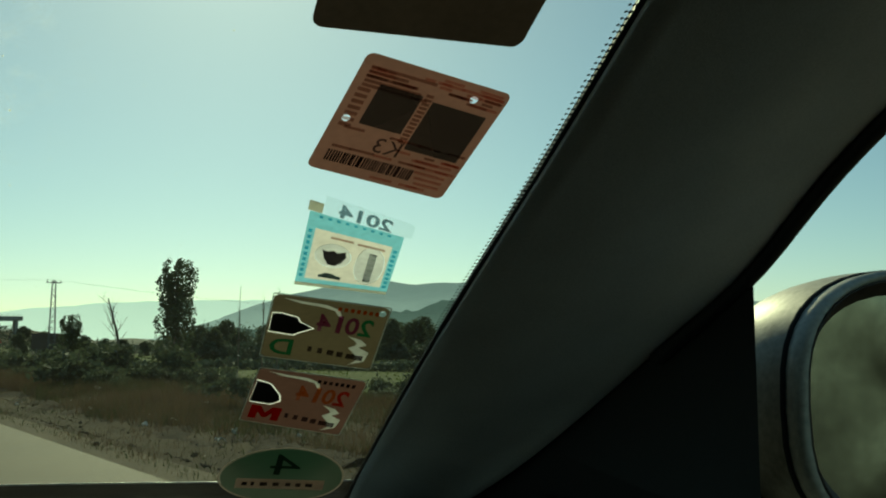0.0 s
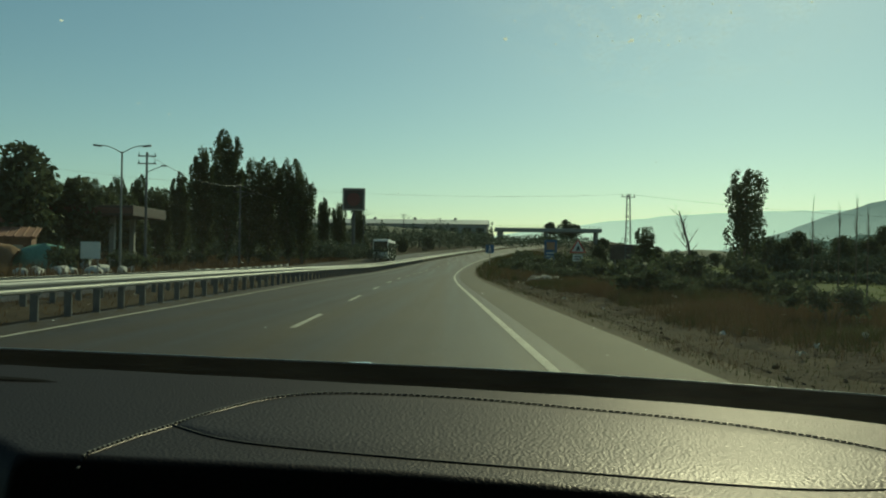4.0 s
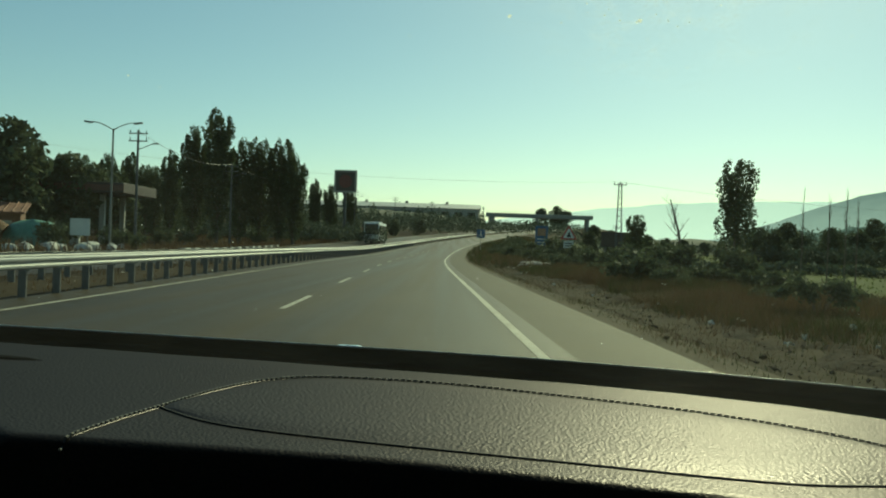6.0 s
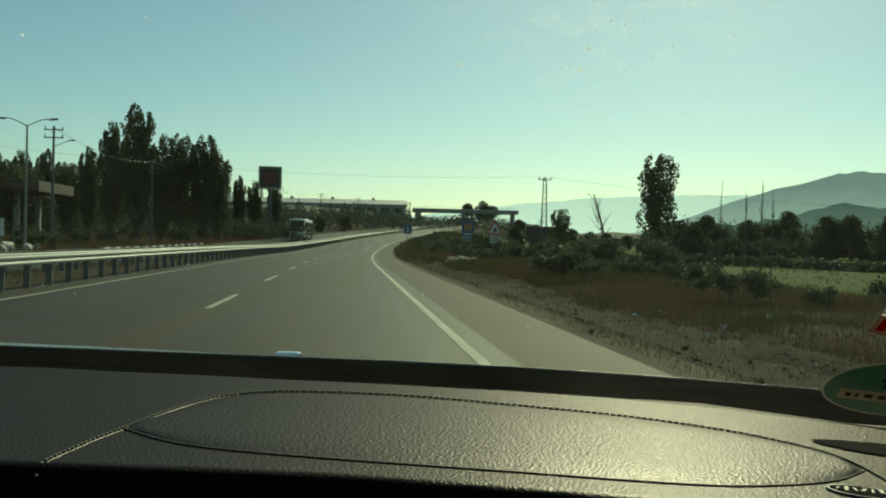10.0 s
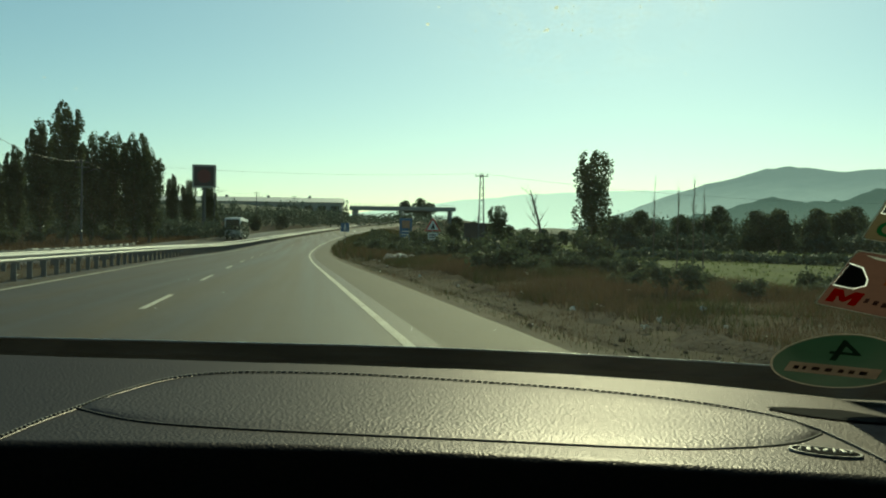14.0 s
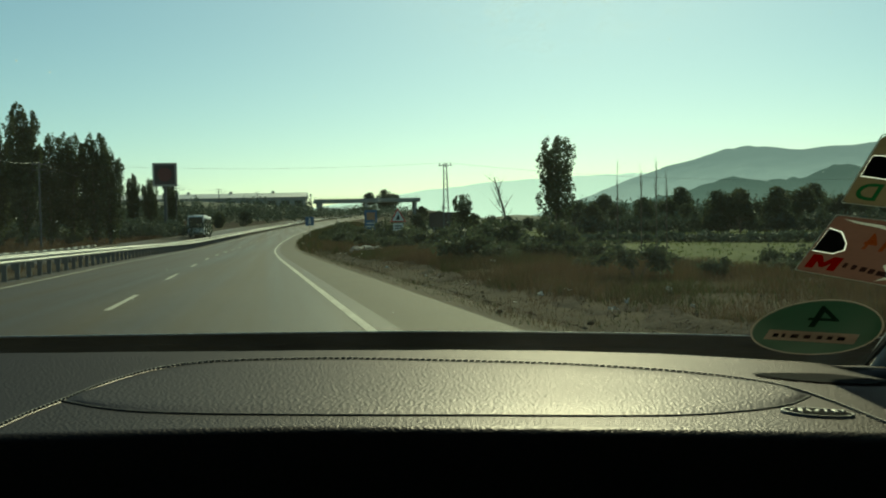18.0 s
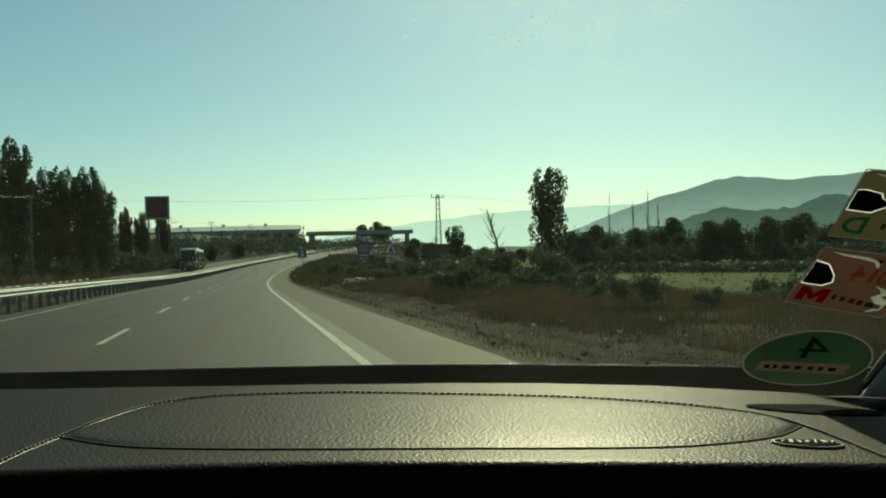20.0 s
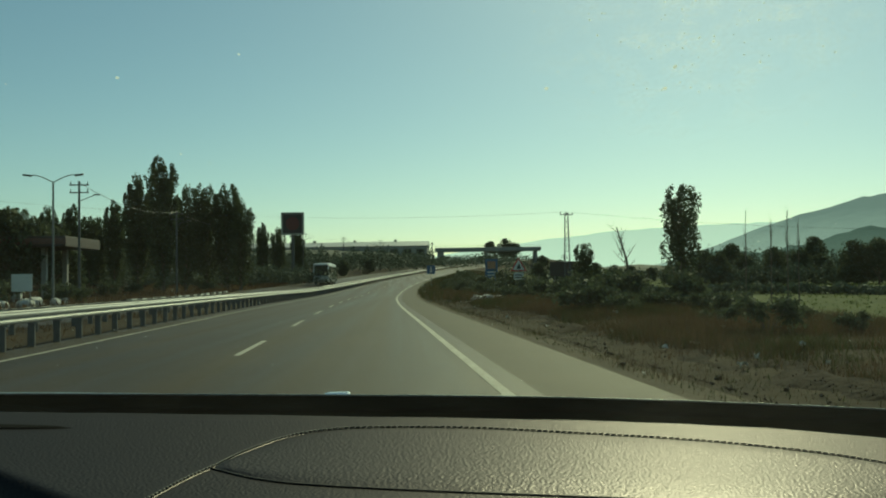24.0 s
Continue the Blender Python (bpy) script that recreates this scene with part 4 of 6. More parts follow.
for k, (u, w) in enumerate(((0.20, 0.05), (0.27, 0.03), (0.34, 0.07), (0.44, 0.06), (0.54, 0.05), (0.62, 0.05), (0.70, 0.07))):
    patch("text_bar", card_o, rect(u, 0.325, u + w * 0.8, 0.385), F_INK, s, 0.0012)

# dried specks and splashes on the windscreen
rng = random.Random(11)
SPECK = film("dried speck", (0.66, 0.70, 0.69), 0.85)
vv, ff = [], []
for k in range(280):
    x, z = rng.uniform(-0.42, 0.42), rng.uniform(1.06, 1.30)
    if rng.random() < 0.6:
        x, z = rng.gauss(0.115, 0.042), rng.gauss(1.265, 0.016)
    r = rng.uniform(0.00015, 0.0006) * (2.2 if rng.random() < 0.06 else 1)
    b = len(vv)
    n = 7
    for a in range(n):
        q = r * rng.uniform(0.5, 1.3)
        px, pz = x + q * math.cos(2 * math.pi * a / n), z + q * 0.5 * math.sin(2 * math.pi * a / n)
        vv.append((px, glass_y(px, pz) - 0.001, pz))
    ff.append(tuple(range(b, b + n)))
specks = tagged(raw("dirt_specks", vv, ff, SPECK, car), "tiny pale dried insect specks", kind="stuff")


# a dried, half-wiped smear high on the glass
def smear_film(name, centre, reach):
    m = bpy.data.materials.new(name)
    m.use_nodes = True
    nt = m.node_tree
    nt.nodes.clear()
    out, co, mp, gr, n1, n2, m1, m2, mu, mv, tr, tl, mx = (nt.nodes.new("ShaderNode" + k) for k in (
        "OutputMaterial", "TexCoord", "Mapping", "TexGradient", "TexNoise", "TexNoise", "MapRange", "MapRange", "Math", "Math", "BsdfTransparent", "BsdfTranslucent", "MixShader"))
    gr.gradient_type = "SPHERICAL"
    mp.inputs["Scale"].default_value = tuple(1 / r for r in reach)
    mp.inputs["Location"].default_value = tuple(-c / r for c, r in zip(centre, reach))
    for n, sc in ((n1, 70), (n2, 420)):
        n.inputs["Scale"].default_value, n.inputs["Detail"].default_value = sc, 5
        nt.links.new(co.outputs["Object"], n.inputs["Vector"])
    nt.links.new(co.outputs["Object"], mp.inputs["Vector"])
    nt.links.new(mp.outputs[0], gr.inputs["Vector"])
    for n, r, a, b, hi in ((n1, m1, 0.42, 0.68, 1.0), (n2, m2, 0.40, 0.62, 0.3)):
        r.inputs[1].default_value, r.inputs[2].default_value, r.inputs[3].default_value, r.inputs[4].default_value = a, b, 0.04, hi
        nt.links.new(n.outputs[0], r.inputs[0])
    mu.operation = mv.operation = "MULTIPLY"
    nt.links.new(m1.outputs[0], mu.inputs[0])
    nt.links.new(m2.outputs[0], mu.inputs[1])
    nt.links.new(mu.outputs[0], mv.inputs[0])
    nt.links.new(gr.outputs["Fac"], mv.inputs[1])
    tl.inputs[0].default_value = (0.85, 0.86, 0.82, 1)
    nt.links.new(mv.outputs[0], mx.inputs[0])
    nt.links.new(tr.outputs[0], mx.inputs[1])
    nt.links.new(tl.outputs[0], mx.inputs[2])
    nt.links.new(mx.outputs[0], out.inputs[0])
    return m


SMEAR = smear_film("dried smear", (0.125, 0.40, 1.272), (0.10, 0.16, 0.075))
rows = []
for k in range(12):
    z = 1.20 + 0.14 * k / 11
    rows.append([(x, glass_y(x, z) - 0.0012, z) for x in [0.02 + 0.21 * i / 14 for i in range(15)]])
smear = grid("dried_smear", rows, SMEAR, car)
smear["label"] = "pale dried smear on the glass"
smear.visible_shadow = False


# ---- plants ----
def leaf_cloud(pts, sizes, rng):
    """Small bent leaf clumps, two triangles each, at pts."""
    n = len(pts)
    d1 = rng.normal(size=(n, 3))
    d1 /= np.linalg.norm(d1, axis=1)[:, None]
    d2 = np.cross(d1, rng.normal(size=(n, 3)))
    d2 /= np.linalg.norm(d2, axis=1)[:, None]
    s = np.asarray(sizes)[:, None]
    v = np.stack([pts - d1 * s, pts + d2 * s * 0.55, pts + d1 * s, pts - d2 * s * 0.45], 1).reshape(-1, 3)
    f = [(4 * i, 4 * i + 1, 4 * i + 2, 4 * i + 3) for i in range(n)]
    return v, f


def poplar(name, h, width, seed, count, label, foot=0.05, stems=1, leaf=(0.12, 0.28)):
    """Steep limbs leave the stem and carry leafy plumes inside a tall, round-topped outline."""
    rng = np.random.default_rng(seed)
    t = thing(name, (0, 0, 0), label, "tree", "poplars")
    bm = BM()
    feet = [((k - (stems - 1) / 2) * width * 0.16, 0.05 * k) for k in range(stems)]
    for x, y in feet:
        rod(bm, (x, y, -0.4), (x * 1.15 + 0.1, y, h * 0.45), h * 0.014, h * 0.008, 9)
        rod(bm, (x * 1.15 + 0.1, y, h * 0.45), (x * 0.6, y + 0.1, h * 0.93), h * 0.008, h * 0.002, 7)

    def reach(u):
        low = min(1.0, max(0.0, (u - foot) / 0.20)) ** 0.6
        return low * math.sqrt(max(0.0, 1 - max(0.0, (u - 0.38) / 0.63) ** 3.2))

    plumes = []
    for k in range(34):
        a, z0 = k * 2.4 + rng.uniform(-0.3, 0.3), foot + 0.62 * (k / 34) ** 0.9
        z1 = min(0.985, z0 + rng.uniform(0.22, 0.40))
        x, y = feet[k % stems]
        q = width * 0.5 * rng.uniform(0.55, 1.0)
        plumes.append((x, y, a, z0, z1, q, width * rng.uniform(0.085, 0.14)))
        if k % 2:
            rod(bm, (x, y, h * z0), (x + q * 0.7 * math.cos(a), y + q * 0.7 * math.sin(a), h * (z0 + 0.7 * (z1 - z0))), h * 0.004, h * 0.001, 5)
    plumes.append((0.1 * width, 0, 0.0, 0.55, 0.97, 0.0, width * 0.17))
    plumes.append((-0.1 * width, 0, 0.0, 0.5, 0.92, 0.0, width * 0.17))
    plumes.append((0, 0, 2.0, 0.30, 0.90, width * 0.1, width * 0.15))
    part("trunk", bm, BARK, t)
    pts = []
    for i in range(count):
        x, y, a, z0, z1, q, r = plumes[rng.integers(len(plumes))]
        w = rng.uniform() ** 0.8
        z = z0 + (z1 - z0) * w
        out = min(q * (1 - (1 - w) ** 2), width * 0.5 * reach(z))
        d = rng.normal(size=3)
        d *= r * rng.uniform(0.35, 1.0) ** 0.6 * (0.45 + 0.75 * math.sin(math.pi * min(1.0, 0.12 + 0.86 * w))) * (1 + 0.5 * noise.noise((a + z * 9, d[0], seed))) / np.linalg.norm(d)
        pts.append((x + out * math.cos(a) + d[0], y + out * math.sin(a) + d[1], h * z + d[2] * 1.7))
    v, f = leaf_cloud(np.array(pts), rng.uniform(*leaf, len(pts)), rng)
    raw("crown", v, f, LEAF, t)
    return t


def broad_tree(name, h, width, seed, count, label, group="", material=None, leaf=(0.18, 0.42)):
    rng = np.random.default_rng(seed)
    t = thing(name, (0, 0, 0), label, "tree", group)
    bm = BM()
    rod(bm, (0, 0, -0.4), (0.1, 0.05, h * 0.42), h * 0.026, h * 0.014, 9)
    lobes = []
    for k in range(15):
        a = k * 2.4 + rng.uniform(-0.3, 0.3)
        z = h * rng.uniform(0.12, 0.86)
        r = width * 0.5 * rng.uniform(0.25, 0.75) * (1.2 - z / h * 0.6)
        c = (r * math.cos(a), r * math.sin(a), z)
        rod(bm, (0.1, 0.05, h * rng.uniform(0.10, 0.40)), c, h * 0.010, h * 0.002, 6)
        lobes.append((c, width * rng.uniform(0.15, 0.26)))
    lobes.append(((0, 0, h * 0.72), width * 0.3))
    lobes.append(((0.1, 0, h * 0.86), width * 0.16))
    part("trunk", bm, BARK, t)
    pts = []
    for i in range(count):
        c, r = lobes[rng.integers(len(lobes))]
        d = rng.normal(size=3)
        d /= np.linalg.norm(d)
        q = r * rng.uniform(0.3, 1) ** 0.5 * (1 + 0.4 * noise.noise((d[0] * 2 + seed, d[1] * 2, d[2] * 2)))
        pts.append((c[0] + d[0] * q, c[1] + d[1] * q, max(0.03 * h, c[2] + d[2] * q * 0.95)))
    v, f = leaf_cloud(np.array(pts), rng.uniform(*leaf, len(pts)), rng)
    raw("crown", v, f, material or LEAF_DARK, t)
    return t


def bush(name, h, width, seed, count, label, material=None):
    rng = np.random.default_rng(seed)
    t = thing(name, (0, 0, 0), label, "bush", "roadside bushes")
    bm = BM()
    for k in range(7):
        a = k * 0.9 + rng.uniform(-0.2, 0.2)
        rod(bm, (0, 0, -0.15), (width * 0.3 * math.cos(a), width * 0.3 * math.sin(a), h * rng.uniform(0.6, 0.9)), 0.02, 0.006, 5)
    part("stems", bm, BARK, t)
    lobes = [(rng.normal(0, width * 0.2, 2), rng.uniform(0.3, 0.72) * h, width * rng.uniform(0.14, 0.28)) for _ in range(8)]
    pts = []
    for i in range(count):
        c, z, r = lobes[rng.integers(len(lobes))]
        d = rng.normal(size=3)
        d /= np.linalg.norm(d)
        q = r * rng.uniform(0.2, 1.1)
        pts.append((c[0] + d[0] * q, c[1] + d[1] * q, max(0.03, z + d[2] * q * h / width * 1.1)))
    v, f = leaf_cloud(np.array(pts), rng.uniform(0.05, 0.16, len(pts)), rng)
    raw("foliage", v, f, material or LEAF_DARK, t)
    return t


def at_az(az, dist):
    x, y = dist * math.sin(radians(az)), dist * math.cos(radians(az))
    return x, y, land(x - road_x(y), y)


def spot(az, dist, s=1.0, turn=0.0, sink=0.0, sz=None):
    x, y, z = at_az(az, dist)
    return pose(x, y, z - sink, 0, 0, turn) @ Matrix.Diagonal((s, s, sz or s, 1))


rnd = random.Random(5)
POPLARS = [poplar("poplar", 18.0, w, sd, 12000, "tall dark green columnar poplar beside the road") for w, sd in ((4.2, 1), (3.5, 2), (4.9, 3))]
plan = [(-15.6, 124, 17.5), (-14.2, 120, 19.5), (-12.9, 126, 16), (-23.0, 150, 11), (-21.9, 152, 12), (-20.8, 148, 11), (-19.8, 154, 12.5), (-18.8, 150, 11.5), (-17.8, 153, 12.5), (-16.8, 149, 12),
        (-16.9, 136, 14.5), (-11.7, 128, 16.5), (-10.5, 126, 16.5), (-6.4, 215, 14), (-26.5, 160, 11), (-25.4, 158, 10), (-24.2, 155, 11.5), (-9.7, 129, 14.5), *[(-28.0 + 1.25 * k, 178 + (k * 7 % 5) * 3, 14.0 + (k * 5 % 4)) for k in range(15)], (-18.3, 146, 12.5), (-22.4, 157, 11), (-20.2, 158, 12), (-27.8, 156, 11.5), (-8.4, 196, 14), (-7.5, 200, 13), (-6.2, 198, 11)]
for i, (az, d, h) in enumerate(plan):
    m = spot(az, d, 0.98 * h / 18.0, rnd.uniform(0, 360), 0.1, 0.88 * h / 18.0)
    if i < 3:
        POPLARS[i].matrix_basis = m
    else:
        copy_thing(POPLARS[i % 3], pose(0, 0, 0)).matrix_basis = m
lone = poplar("poplar", 11.0, 3.5, 44, 7000, "airy double-stemmed young poplar at the edge of the meadow", 0.12, 2, (0.09, 0.2))
lone.matrix_basis = spot(17.0, 84, 0.98, 40, 0.1)
lone_small = poplar("poplar", 6.6, 2.6, 45, 3000, "small lone poplar behind the bank", 0.10, 1, (0.09, 0.2))
lone_small.matrix_basis = spot(11.2, 105, 0.95, 110, 0.1)
TREES = [broad_tree("tree", 9.0, 8.0, sd, 4200, "dark green broad-leaved tree in a tree belt", "tree belt") for sd in (11, 12, 13)]
belt = []
for k in range(16):
    belt.append((18.0 + 1.35 * k + rnd.uniform(-0.4, 0.4), 215 + rnd.uniform(-20, 25), rnd.uniform(0.75, 1.1)))
for k in range(14):
    belt.append((20 + 2.4 * k + rnd.uniform(-0.5, 0.5), 275 + rnd.uniform(-15, 25), rnd.uniform(1.0, 1.5)))
for k in range(20):
    belt.append((-27 + 1.3 * k + rnd.uniform(-0.5, 0.5), 165 + 4.5 * k + rnd.uniform(-8, 12), rnd.uniform(0.55, 0.9) if k < 13 else 0.5))
for k in range(9):
    belt.append((8.5 + 1.1 * k + rnd.uniform(-0.3, 0.3), 250 + rnd.uniform(-15, 25), rnd.uniform(0.5, 0.8)))
belt += [(-22.5, 88, 0.95), (-25.5, 84, 1.2), (-20.3, 96, 0.8), (5.5, 455, 1.1), (6.4, 460, 1.25), (7.0, 458, 1.0), (8.7, 400, 0.9), (9.4, 395, 0.8)]
for k in range(10):
    belt.append((38 + 1.6 * k, 120 + rnd.uniform(-10, 20), rnd.uniform(0.8, 1.3)))
for i, (az, d, sc) in enumerate(belt):
    m = spot(az, d, sc, rnd.uniform(0, 360), 0.25)
    if i < 3:
        TREES[i].matrix_basis = m
    else:
        copy_thing(TREES[i % 3], pose(0, 0, 0)).matrix_basis = m

BUSHES = [bush("bush", 1.6, 2.2, sd, 900, "dusty green bush in the dry verge") for sd in (21, 22, 23)]
spots = []
for k in range(34):
    y = 26 + 3.6 * k + rnd.uniform(-1.5, 1.5)
    spots.append((rnd.uniform(6.0, 13.0), y, rnd.uniform(0.55, 1.15)))
for k in range(12):
    spots.append((rnd.uniform(8, 15), rnd.uniform(95, 190), rnd.uniform(0.9, 1.6)))
for k in range(46):
    y = 13 + 62 * rnd.random() ** 1.2
    spots.append((rnd.uniform(6.0, 14.5), y, rnd.uniform(0.22, 0.5)))
for k in range(64):
    y = 22 + 80 * rnd.random()
    spots.append((rnd.uniform(6.2, 10.5), y, rnd.uniform(0.28, 0.62)))
spots += [(9.6, 70, 1.5), (10.6, 71, 1.3), (22.0, 52, 0.7)]
for k in range(26):
    spots.append((rnd.uniform(-34, -22.5), 45 + 7 * k + rnd.uniform(-3, 3), rnd.uniform(0.8, 1.7)))
for i, (v, y, sc) in enumerate(spots):
    p = on_land(v, y)
    m = pose(p.x, p.y, p.z - 0.05, 0, 0, rnd.uniform(0, 360)) @ Matrix.Diagonal((sc, sc, sc * rnd.uniform(0.7, 1.1), 1))
    if i < 3:
        BUSHES[i].matrix_basis = m
    else:
        copy_thing(BUSHES[i % 3], pose(0, 0, 0)).matrix_basis = m


MEADOW_BLADE = plant("meadow blades", (0.075, 0.10, 0.026), 0.5, vary=0.3, fine=1, coarse=0.1, island=0.5)


def blades(name, n, region, hgt, wid, material, label, seed):
    """Loose tufts of narrow blades; region gives (v, y) at random."""
    rng = random.Random(seed)
    vv, ff = [], []
    for _ in range(n):
        v, y = region(rng)
        thick = 0.5 + 0.9 * noise.noise((v * 0.35, y * 0.22, seed * 3.1)) + 0.4 * noise.noise((v * 1.3, y * 0.9, seed))
        bare = 0.22 + 0.78 * ease(3.9, 5.3, v + 0.6 * noise.noise((y * 0.12, 4, 0)) if v > 0 else 9)
        if rng.random() > thick * 1.3 * bare:
            continue
        p = on_land(v, y)
        h = hgt * rng.uniform(0.4, 1.4) * (0.5 + thick) * (0.5 + 0.5 * ease(8, 32, y))
        for _k in range(3):
            a = rng.uniform(0, 2 * math.pi)
            w = wid * rng.uniform(0.6, 1.4)
            ox, oy = rng.gauss(0, 0.10), rng.gauss(0, 0.10)
            lx, ly = rng.gauss(0, 0.35) * h, rng.gauss(0, 0.35) * h
            b = len(vv)
            vv += [(p.x + ox - w * math.cos(a), p.y + oy - w * math.sin(a), p.z - 0.02), (p.x + ox + w * math.cos(a), p.y + oy + w * math.sin(a), p.z - 0.02), (p.x + ox + lx, p.y + oy + ly, p.z + h)]
            ff.append((b, b + 1, b + 2))
    return tagged(raw(name, vv, ff, material), label, "grass", kind="stuff")


def near_verge(rng):
    y = 7 + 95 * rng.random() ** 1.7
    return 3.15 + (0.15 + 13 * rng.random() ** 1.5), y


def far_verge(rng):
    y = 50 + 210 * rng.random()
    return 3.3 + 17 * rng.random() ** 1.3, y


def left_verge(rng):
    y = 25 + 190 * rng.random()
    return -20.8 - 26 * rng.random() ** 1.4, y


def grass_bank(rng):
    y = 7 + 110 * rng.random() ** 1.5
    return 4.75 + 0.6 * noise.noise((y * 0.09, 2, 5)) + 11.5 * rng.random() ** 1.4, y


blades("tall_dry_grass", 105000, grass_bank, 0.27, 0.0055, STRAW, "tall soft brown dry grass on the bank", 11)
blades("tall_weeds", 46000, grass_bank, 0.22, 0.008, WEED, "dusty green weeds in the tall dry grass", 12)
blades("dry_grass", 50000, near_verge, 0.10, 0.0040, STRAW, "tall dry straw-coloured grass on the verge", 1)
blades("green_weeds", 30000, near_verge, 0.08, 0.006, WEED, "low green weeds among the dry grass", 2)
blades("dry_grass", 14000, far_verge, 0.30, 0.03, STRAW, "dry brownish grass along the bank", 3)
blades("green_weeds", 14000, far_verge, 0.40, 0.05, WEED, "dusty green scrub along the bank", 4)
blades("dry_grass", 12000, left_verge, 0.5, 0.04, STRAW, "dry grass beyond the far carriageway", 5)
blades("median_weeds", 2500, lambda r: (-10.3 + 3.3 * r.random(), 14 + 110 * r.random()), 0.12, 0.012, STRAW, "sparse dry weeds in the median", 6)
blades("meadow_grass", 12000, lambda r: (20 + 130 * r.random(), 45 + 190 * r.random()), 0.22, 0.06, MEADOW_BLADE, "green meadow grass", 7)


# a low broken bank of dark soil between the gravel and the grass
SOIL = mat("dark turned soil", (0.026, 0.019, 0.013), 0.97, 0, 0.5, 6, 0.7, 0.05, 9, 0.05)
rows = []
for j in range(190):
    y = 8 + 62 * (j / 189) ** 1.3
    row = []
    mid = 4.55 + 0.5 * noise.noise((y * 0.09, 2, 5))
    for i in range(15):
        f = i / 14
        v = mid - 0.6 + 1.2 * f
        n = 0.20 * noise.noise((v * 1.6, y * 0.9, 8)) + 0.10 * noise.noise((v * 5, y * 3.1, 2))
        e = math.sin(math.pi * f)
        p = on_land(v, y)
        row.append((p.x, p.y, p.z - 0.05 + e * (0.10 + n * 1.0) * (0.55 + 0.6 * noise.noise((y * 0.16, 1, 1)))))
    rows.append(row)
tagged(grid("soil_bank", rows, SOIL), "low crumbling bank of dark turned soil", "soil", kind="structure")

rc = random.Random(91)
vv, ff = [], []
for k in range(1500):
    y = 8 + 55 * rc.random() ** 1.4
    v = 4.4 + 0.5 * noise.noise((y * 0.09, 2, 5)) + rc.gauss(-0.2, 0.55)
    p = on_land(max(3.7, v), y)
    r = rc.uniform(0.006, 0.022) * (2.0 if rc.random() < 0.04 else 1)
    b = len(vv)
    lift = 0.08 * max(0.0, 1 - abs(v - 4.5) / 0.6)
    for dx, dy, dz in ((1, 0, 0), (0, 1, 0), (-1, 0, 0), (0, -1, 0), (0, 0, 0.8), (0, 0, -0.6)):
        j = rc.uniform(0.6, 1.3) * r
        vv.append((p.x + dx * j + rc.uniform(-0.3, 0.3) * r, p.y + dy * j, p.z + lift + dz * j))
    ff += [(b, b + 1, b + 4), (b + 1, b + 2, b + 4), (b + 2, b + 3, b + 4), (b + 3, b, b + 4), (b + 1, b, b + 5), (b + 2, b + 1, b + 5), (b + 3, b + 2, b + 5), (b, b + 3, b + 5)]
CLOD = mat("clods and grit", (0.075, 0.057, 0.040), 0.95, 0, 0.6, 20, 1.5, 0, None, 0.05, island=0.8)
tagged(raw("soil_clods", vv, ff, CLOD), "dark clods and grit scattered over the verge", "soil", kind="stuff")

# wooded hill on the far left, and woods along the horizon
def wood_patch(name, a0, a1, d0, d1, n, size, height, label, seed):
    rng = np.random.default_rng(seed)
    pts = []
    for i in range(n):
        az, d = rng.uniform(a0, a1), rng.uniform(d0, d1)
        x, y, z = at_az(az, d)
        top = height * (0.6 + 0.5 * noise.noise((az * 1.7, d * 0.03, seed)) + 0.3 * noise.noise((az * 7, d * 0.1, seed)))
        pts.append((x, y, z + max(0.3, top) * rng.uniform(0.05, 1.0) ** 0.6))
    v, f = leaf_cloud(np.array(pts), rng.uniform(size * 0.5, size, n), rng)
    return tagged(raw(name, v, f, WOODS), label, "woods", kind="stuff")


wood_patch("far_woods", -34, 2, 260, 330, 42000, 0.5, 9, "dark band of woods below the hill", 31)
wood_patch("far_woods", 17, 62, 290, 400, 60000, 0.55, 12, "dark woods beyond the meadow", 32)
wood_patch("far_woods", 2, 18, 300, 430, 14000, 0.5, 5, "scrub along the rise", 33)
wood_patch("hedge", 12, 40, 120, 128, 6000, 0.5, 1.6, "low hedge across the meadow", 34)
wood_patch("undergrowth", 16.5, 48, 196, 216, 20000, 0.6, 5.5, "dense undergrowth at the foot of the tree belt", 35)
wood_patch("undergrowth", -28, -4, 150, 185, 26000, 0.36, 4.0, "dense dark undergrowth below the poplars", 36)
HILL = mat("wooded hillside", (0.045, 0.052, 0.032), 0.95, 0, 0.45, 0.15, 0.01, 0.8, 0.3)
hill = ridge("hill", [(-75, 1.8), (-45, 2.9), (-33, 3.1), (-24, 2.9), (-16, 2.6), (-9, 2.3), (-3, 1.9), (1.5, 1.4), (3.0, 0.8)], 620, 130, 2, HILL, 3.0, 0.12)
tagged(hill, "long dark wooded hill behind the trees", "hill", kind="structure")


# ---- guard rails ----
def rail_strip(v, y0, y1, zc, name, parent, side):
    prof = [(-0.0, -0.10), (0.04, -0.075), (0.04, -0.045), (0.0, -0.015), (0.0, 0.015), (0.04, 0.045), (0.04, 0.075), (0.0, 0.10)]
    rows = []
    y = y0
    while y <= y1:
        rows.append([(road_x(y) + v + side * a, y, road_z(y) + zc + b) for a, b in prof])
        y += 4.0 if y < 200 else 10.0
    ob = grid(name, rows, GALV, parent, smooth=False)
    md = ob.modifiers.new("thickness", "SOLIDIFY")
    md.thickness = 0.004
    return ob


